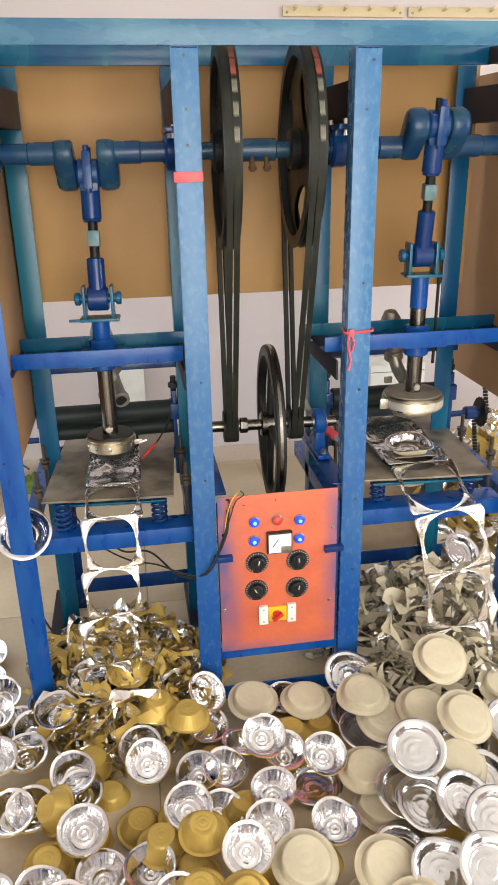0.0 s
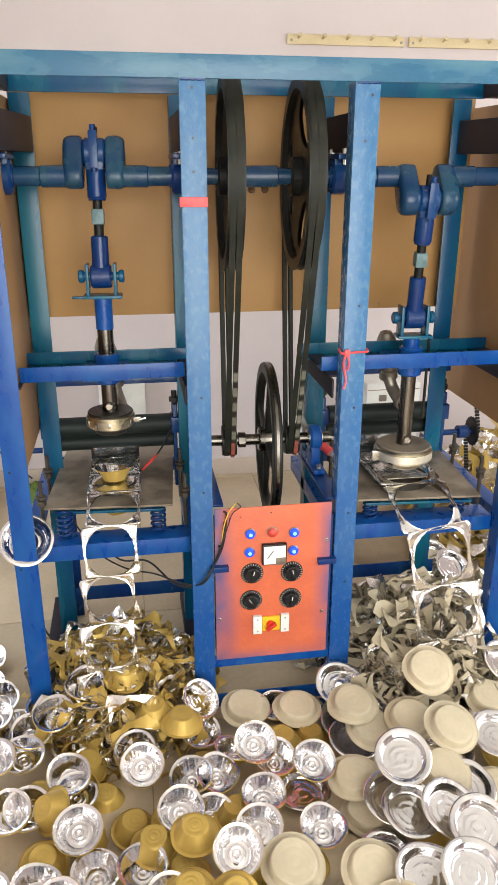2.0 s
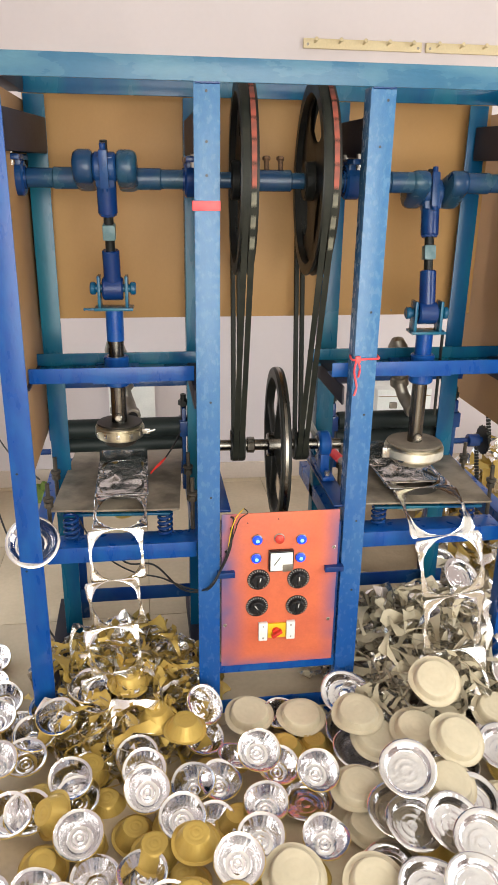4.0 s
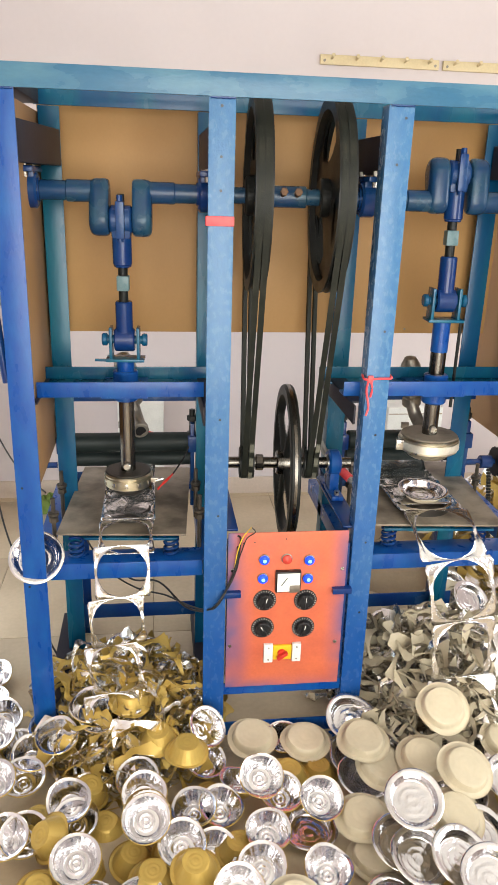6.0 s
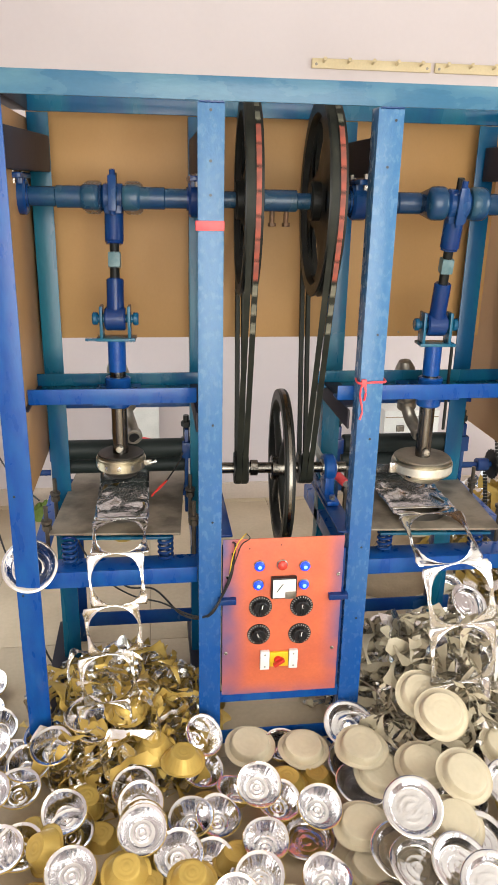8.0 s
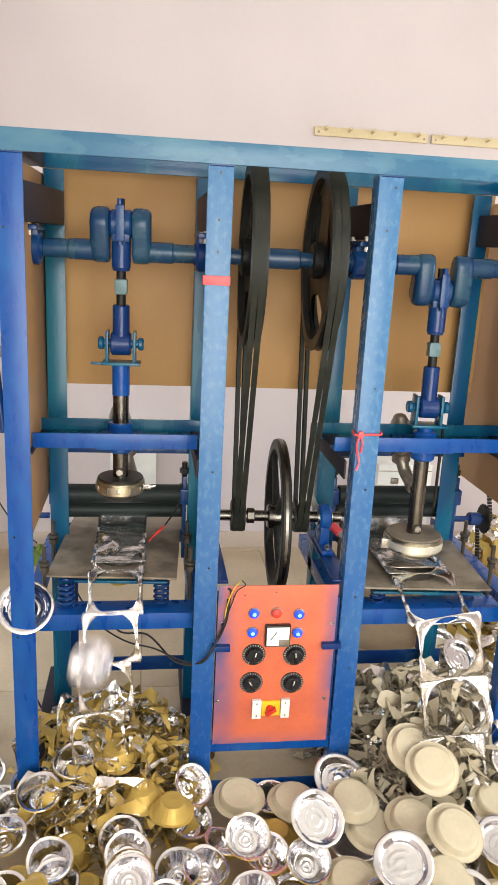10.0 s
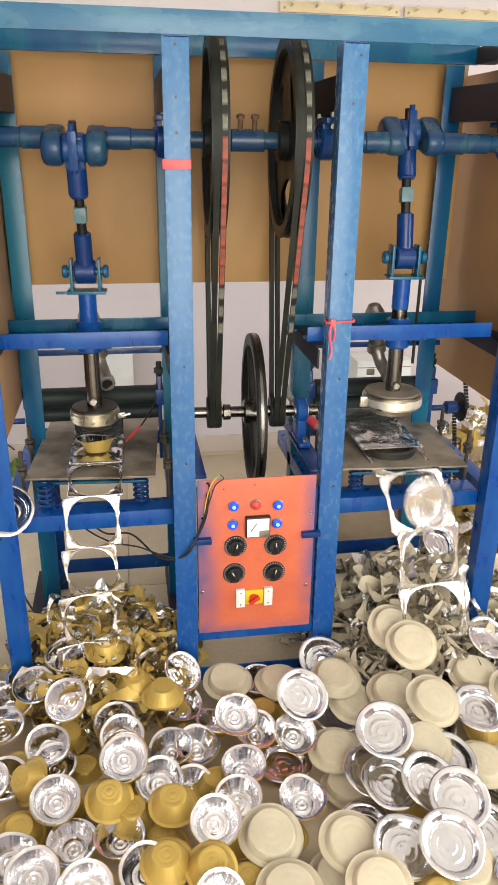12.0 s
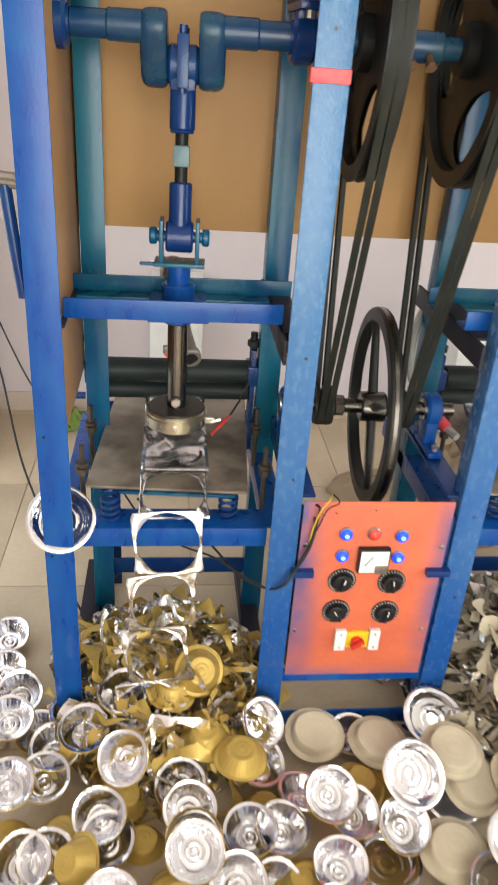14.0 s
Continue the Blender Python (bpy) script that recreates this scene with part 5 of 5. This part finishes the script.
def feed_ends():
    k = bmesh.new()
    cyl(k, (-0.455, 0.42, 0.7), (-0.55, 0.42, 0.7), 0.009, 12)
    e = part("feed_shaft_end", k, NAVY, press, "blue shaft end with a collar and bolt")
    part("collar", C((-0.52, 0.42, 0.7), (-0.548, 0.42, 0.7), 0.018, 16, bevel=0.002), NAVY, e)
    part("bolt", C((-0.534, 0.42, 0.685), (-0.534, 0.42, 0.655), 0.006, 8), CAST, e)
    e = part("feed_shaft_end", C((0.85, 0.44, 0.68), (0.995, 0.44, 0.68), 0.01, 12), NAVY, press, "feed shaft with a chain wheel")
    part("collar", C((0.92, 0.44, 0.68), (0.96, 0.44, 0.68), 0.022, 16, bevel=0.002), NAVY, e)
    m = Matrix.Translation((0.975, 0.44, 0.68)) @ Matrix.Rotation(radians(90), 4, "Y")
    part("chain_wheel", lathe(bmesh.new(), [(0.008, -0.004), (0.047, -0.004), (0.05, 0.0), (0.047, 0.004), (0.008, 0.004)], m, 36, wave=18, amp=0.04), BLACK, e)
    ch = bmesh.new()
    for i in range(34):
        f = i / 33
        y, z = 0.395 + 0.13 * f, 0.695 + 0.34 * f
        box(ch, 0.968, 0.982, y - 0.004, y + 0.004, z - 0.0042, z + 0.0042, 0.001)
        y2, z2 = 0.49 - 0.1 * f, 0.675 - 0.34 * f
        box(ch, 0.968, 0.982, y2 - 0.004, y2 + 0.004, z2 - 0.0042, z2 + 0.0042, 0.001)
    tagged(part("chain", ch, BLACK, e, "black roller chain"), kind="stuff")


feed_ends()


def lever():
    lv = part("side_lever", sweep(bmesh.new(), [(-0.53, 0.05, 1.255), (-0.522, 0.05, 1.16), (-0.512, 0.05, 1.06)], 0.011, 12), NAVY, press, "dark blue stay rod bolted to the post")
    for z in (1.265, 1.255):
        part("bolt", C((-0.505, 0.05, z), (-0.55, 0.05, z + 0.004), 0.009, 8), CAST, lv)


lever()

# diagonal braces beside the belts
for x, s in ((-0.02, -1),):
    br = B(-0.004, 0.004, -0.2, 0.2, -0.016, 0.016, 0.002)
    ob = part("brace", br, DARK, press, "dark flat brace")
    ob.matrix_world = Matrix.Translation((x, 0.24, 0.985)) @ Matrix.Rotation(radians(0), 4, "X")

# cables
tube("control_cable", [(0.052, 0.02, 0.64), (0.064, -0.018, 0.655), (0.062, -0.02, 0.62), (0.055, -0.018, 0.56), (0.03, -0.02, 0.5), (-0.01, -0.015, 0.44), (-0.06, 0.1, 0.38), (-0.13, 0.25, 0.33), (-0.22, 0.35, 0.3), (-0.31, 0.4, 0.34), (-0.38, 0.42, 0.45), (-0.41, 0.43, 0.56)], 0.0028, WIRE_K, "black mains cable looped under the press", "cable")
tube("control_cable", [(0.055, 0.02, 0.635), (0.06, -0.018, 0.6), (0.035, -0.02, 0.515), (-0.005, 0.0, 0.43), (-0.07, 0.16, 0.34), (-0.15, 0.28, 0.36), (-0.24, 0.36, 0.33), (-0.33, 0.42, 0.4)], 0.0032, WIRE_K, "black mains cable looped under the press", "cable")
for k in (0, 2):
    tube("yellow_wire", [(0.1, 0.03, 0.66), (0.085 + 0.008 * k, -0.02 - 0.006 * k, 0.676), (0.068 + 0.006 * k, -0.026, 0.655), (0.056 + 0.005 * k, -0.022, 0.61), (0.05, -0.02, 0.56)], 0.0015, WIRE_Y if k < 2 else WIRE_K, "thin yellow wire at the panel's edge" if k < 2 else "thin black wire at the panel's edge", "wire")
tube("wall_wire", [(-0.98, 1.3, 1.1), (-0.93, 1.25, 0.75), (-0.82, 1.1, 0.5), (-0.72, 0.85, 0.28), (-0.6, 0.6, 0.16), (-0.52, 0.45, 0.05), (-0.48, 0.4, 0.01)], 0.0035, WIRE_K, "thin black cable drooping from the side wall", "cable")
tube("wall_wire", [(-0.98, 1.3, 1.0), (-0.86, 1.2, 0.72), (-0.74, 0.95, 0.62), (-0.62, 0.66, 0.6), (-0.5, 0.44, 0.6)], 0.0028, WIRE_K, "thin black cable drooping from the side wall", "cable")
tube("heater_wire", [(-0.055, 0.35, 0.78), (-0.075, 0.33, 0.745), (-0.105, 0.28, 0.72)], 0.0025, WIRE_K, "dark blue heater wire over the table", "wire")
for k in range(2):
    tube("heater_wire", [(-0.105, 0.28, 0.72), (-0.125 - 0.005 * k, 0.255, 0.707), (-0.15, 0.235 - 0.01 * k, 0.694)], 0.0022, RED, "red heater wire end over the table", "wire")
tube("air_hose", [(0.4, 0.5, 0.93), (0.365, 0.44, 0.9), (0.35, 0.4, 0.82), (0.365, 0.36, 0.76), (0.42, 0.32, 0.7), (0.45, 0.26, 0.68)], 0.0105, HOSE, "grey air hose bent beside the drive bearing", "hose")
tube("air_hose", [(0.02, 0.5, 0.93), (0.048, 0.44, 0.88), (0.056, 0.4, 0.8), (0.045, 0.37, 0.72)], 0.008, HOSE, "grey air hose bent beside the drive bearing", "hose")
part("hose_clip", C((0.415, 0.325, 0.705), (0.435, 0.29, 0.69), 0.014, 14), REDTAPE, press, "red tape round the hose")


def mound(name, x, y, sx, sy, h, mat, label, category, seed):
    """A limp heap of cloth: a low dome broken by folds."""
    bm = bmesh.new()
    n, k = 40, 14
    rings = []
    for j in range(k + 1):
        f = j / k
        ring = []
        for i in range(n):
            a = 2 * math.pi * i / n
            q = Vector((math.cos(a) * f * 2.2 + seed, math.sin(a) * f * 2.2, seed * 0.7))
            r = f * (1 + 0.28 * noise.noise(q * 0.9))
            fold = abs(noise.noise(q * 1.5)) * 0.7 + abs(noise.noise(q * 3.3)) * 0.35
            z = h * (1 - f * f) * (0.55 + fold) + 0.012 * (1 - f)
            ring.append(bm.verts.new((x + sx * r * math.cos(a), y + sy * r * math.sin(a), max(0.002, z))))
        rings.append(ring)
    for a, b in zip(rings, rings[1:]):
        for i in range(n):
            j = (i + 1) % n
            bm.faces.new((a[i], a[j], b[j], b[i]))
    bmesh.ops.remove_doubles(bm, verts=bm.verts, dist=0.0005)
    return solid(name, bm, mat, label, category, smooth=80)


mound("sack", 0.78, 0.95, 0.26, 0.2, 0.11, SACK, "brown cloth sack lying crumpled on the floor", "sack", 2)
mound("sack", 1.02, 1.25, 0.3, 0.22, 0.16, SACK, "brown cloth sack lying crumpled on the floor", "sack", 5)
mound("sack", 0.55, 1.1, 0.18, 0.16, 0.08, SACK, "brown cloth sack lying crumpled on the floor", "sack", 9)
mound("green_bag", -0.66, 1.66, 0.1, 0.08, 0.07, GREEN, "crumpled green cloth bag lying by the wall", "bag", 4)

# single plates away from the heap
lay("plate", dish_pose(-0.472, 0.045, 0.58, 46, 4, 0.3, False), "silver foil plate wedged behind the front post", "")
lay("plate", dish_pose(0.955, 0.44, 0.15, 38, 24, 0.3, False), "silver foil plate leaning on the foot rail", "")
lay("plate", dish_pose(0.94, 0.6, 0.1, 55, -20, 1.3, False), "silver foil plate leaning on the foot rail", "")
lay("plate", dish_pose(0.7, 0.52, 0.012, 4, 0, 1.3, False), "silver foil plate lying under the press", "")

# ---- floor tiles, last ----


def floor():
    fl = solid("floor", B(X0 - 0.15, X1 + 0.15, Y0 - 0.15, Y1 + 0.15, -0.12, -0.004), GROUT, "beige floor tiles, dusty and worn", "floor", kind="structure")
    s = 0.6
    me = mesh_of("floor_tile", B(-s / 2 + 0.0015, s / 2 - 0.0015, -s / 2 + 0.0015, s / 2 - 0.0015, -0.008, 0.0, 0.0008), FLOOR)
    for i in range(-2, 6):
        for j in range(-6, 4):
            x, y = 0.13 + i * s, 0.25 + j * s
            if X0 - 0.3 < x < X1 + 0.3 and Y0 - 0.3 < y < Y1 + 0.3:
                t = new("floor_tile", me)
                t.parent = fl
                t.location = (x, y, 0)


floor()

# ---- motion ----


def motions():
    """The crank, rods, rams and drive shaft turn together; the foil is fed on and the dishes fly out once a turn."""
    steps = [i * 0.1 for i in range(141)]
    walk(crank, [(t, skewed(Matrix.Translation((0, SHAFT_Y, SHAFT_Z)) @ Matrix.Rotation(radians(-crank_angle(t)), 4, "X"))) for t in steps])
    walk(drive, [(t, skewed(Matrix.Translation((0, LOW_Y, LOW_Z)) @ Matrix.Rotation(radians(-crank_angle(t) * 4.83), 4, "X"))) for t in steps])
    for (rod, s, cx, length), (ram, _, _) in zip(rods, rams):
        rr, pp = [], []
        for t in steps:
            a = radians(crank_angle(t))
            dy, dz = -s * THROW * math.sin(a), -s * THROW * math.cos(a)
            lean = math.asin(dy / length)
            drop = length * math.cos(lean)
            rr.append((t, skewed(Matrix.Translation((cx, SHAFT_Y + dy, SHAFT_Z + dz)) @ Matrix.Rotation(-lean, 4, "X"))))
            pp.append((t, skewed(pose(cx, SHAFT_Y, SHAFT_Z + dz - drop))))
        walk(rod, rr)
        walk(ram, pp)
    for ob, small, seat in tables:
        walk(ob, [(t, Matrix.Translation((0, 0, -table_sink(t, small))) @ seat) for t in steps])
    speed = 0.2505 * 2 * math.pi / PERIOD
    for o, x, s0 in marks:
        walk(o, [(t, loop_pose(x, s0 + MARK_START - speed * t)[0]) for t in steps])
    for s, small, j, slots in webs:
        rows = []
        for i in range(141):
            t = i * 0.1
            here, then = (slot_pose(strip_steps(u, small) - j, slots, j, table_sink(u, small)) for u in (t, t + 0.1))
            if i in (0, 140) or (rows[-1][1].translation - here.translation).length > 1e-6 or (then.translation - here.translation).length > 1e-6:
                rows.append((t, here))
        walk(s, rows)
    for ob, small, j, row in thrown:
        walk(ob, throw_rows(small, j, row))


motions()
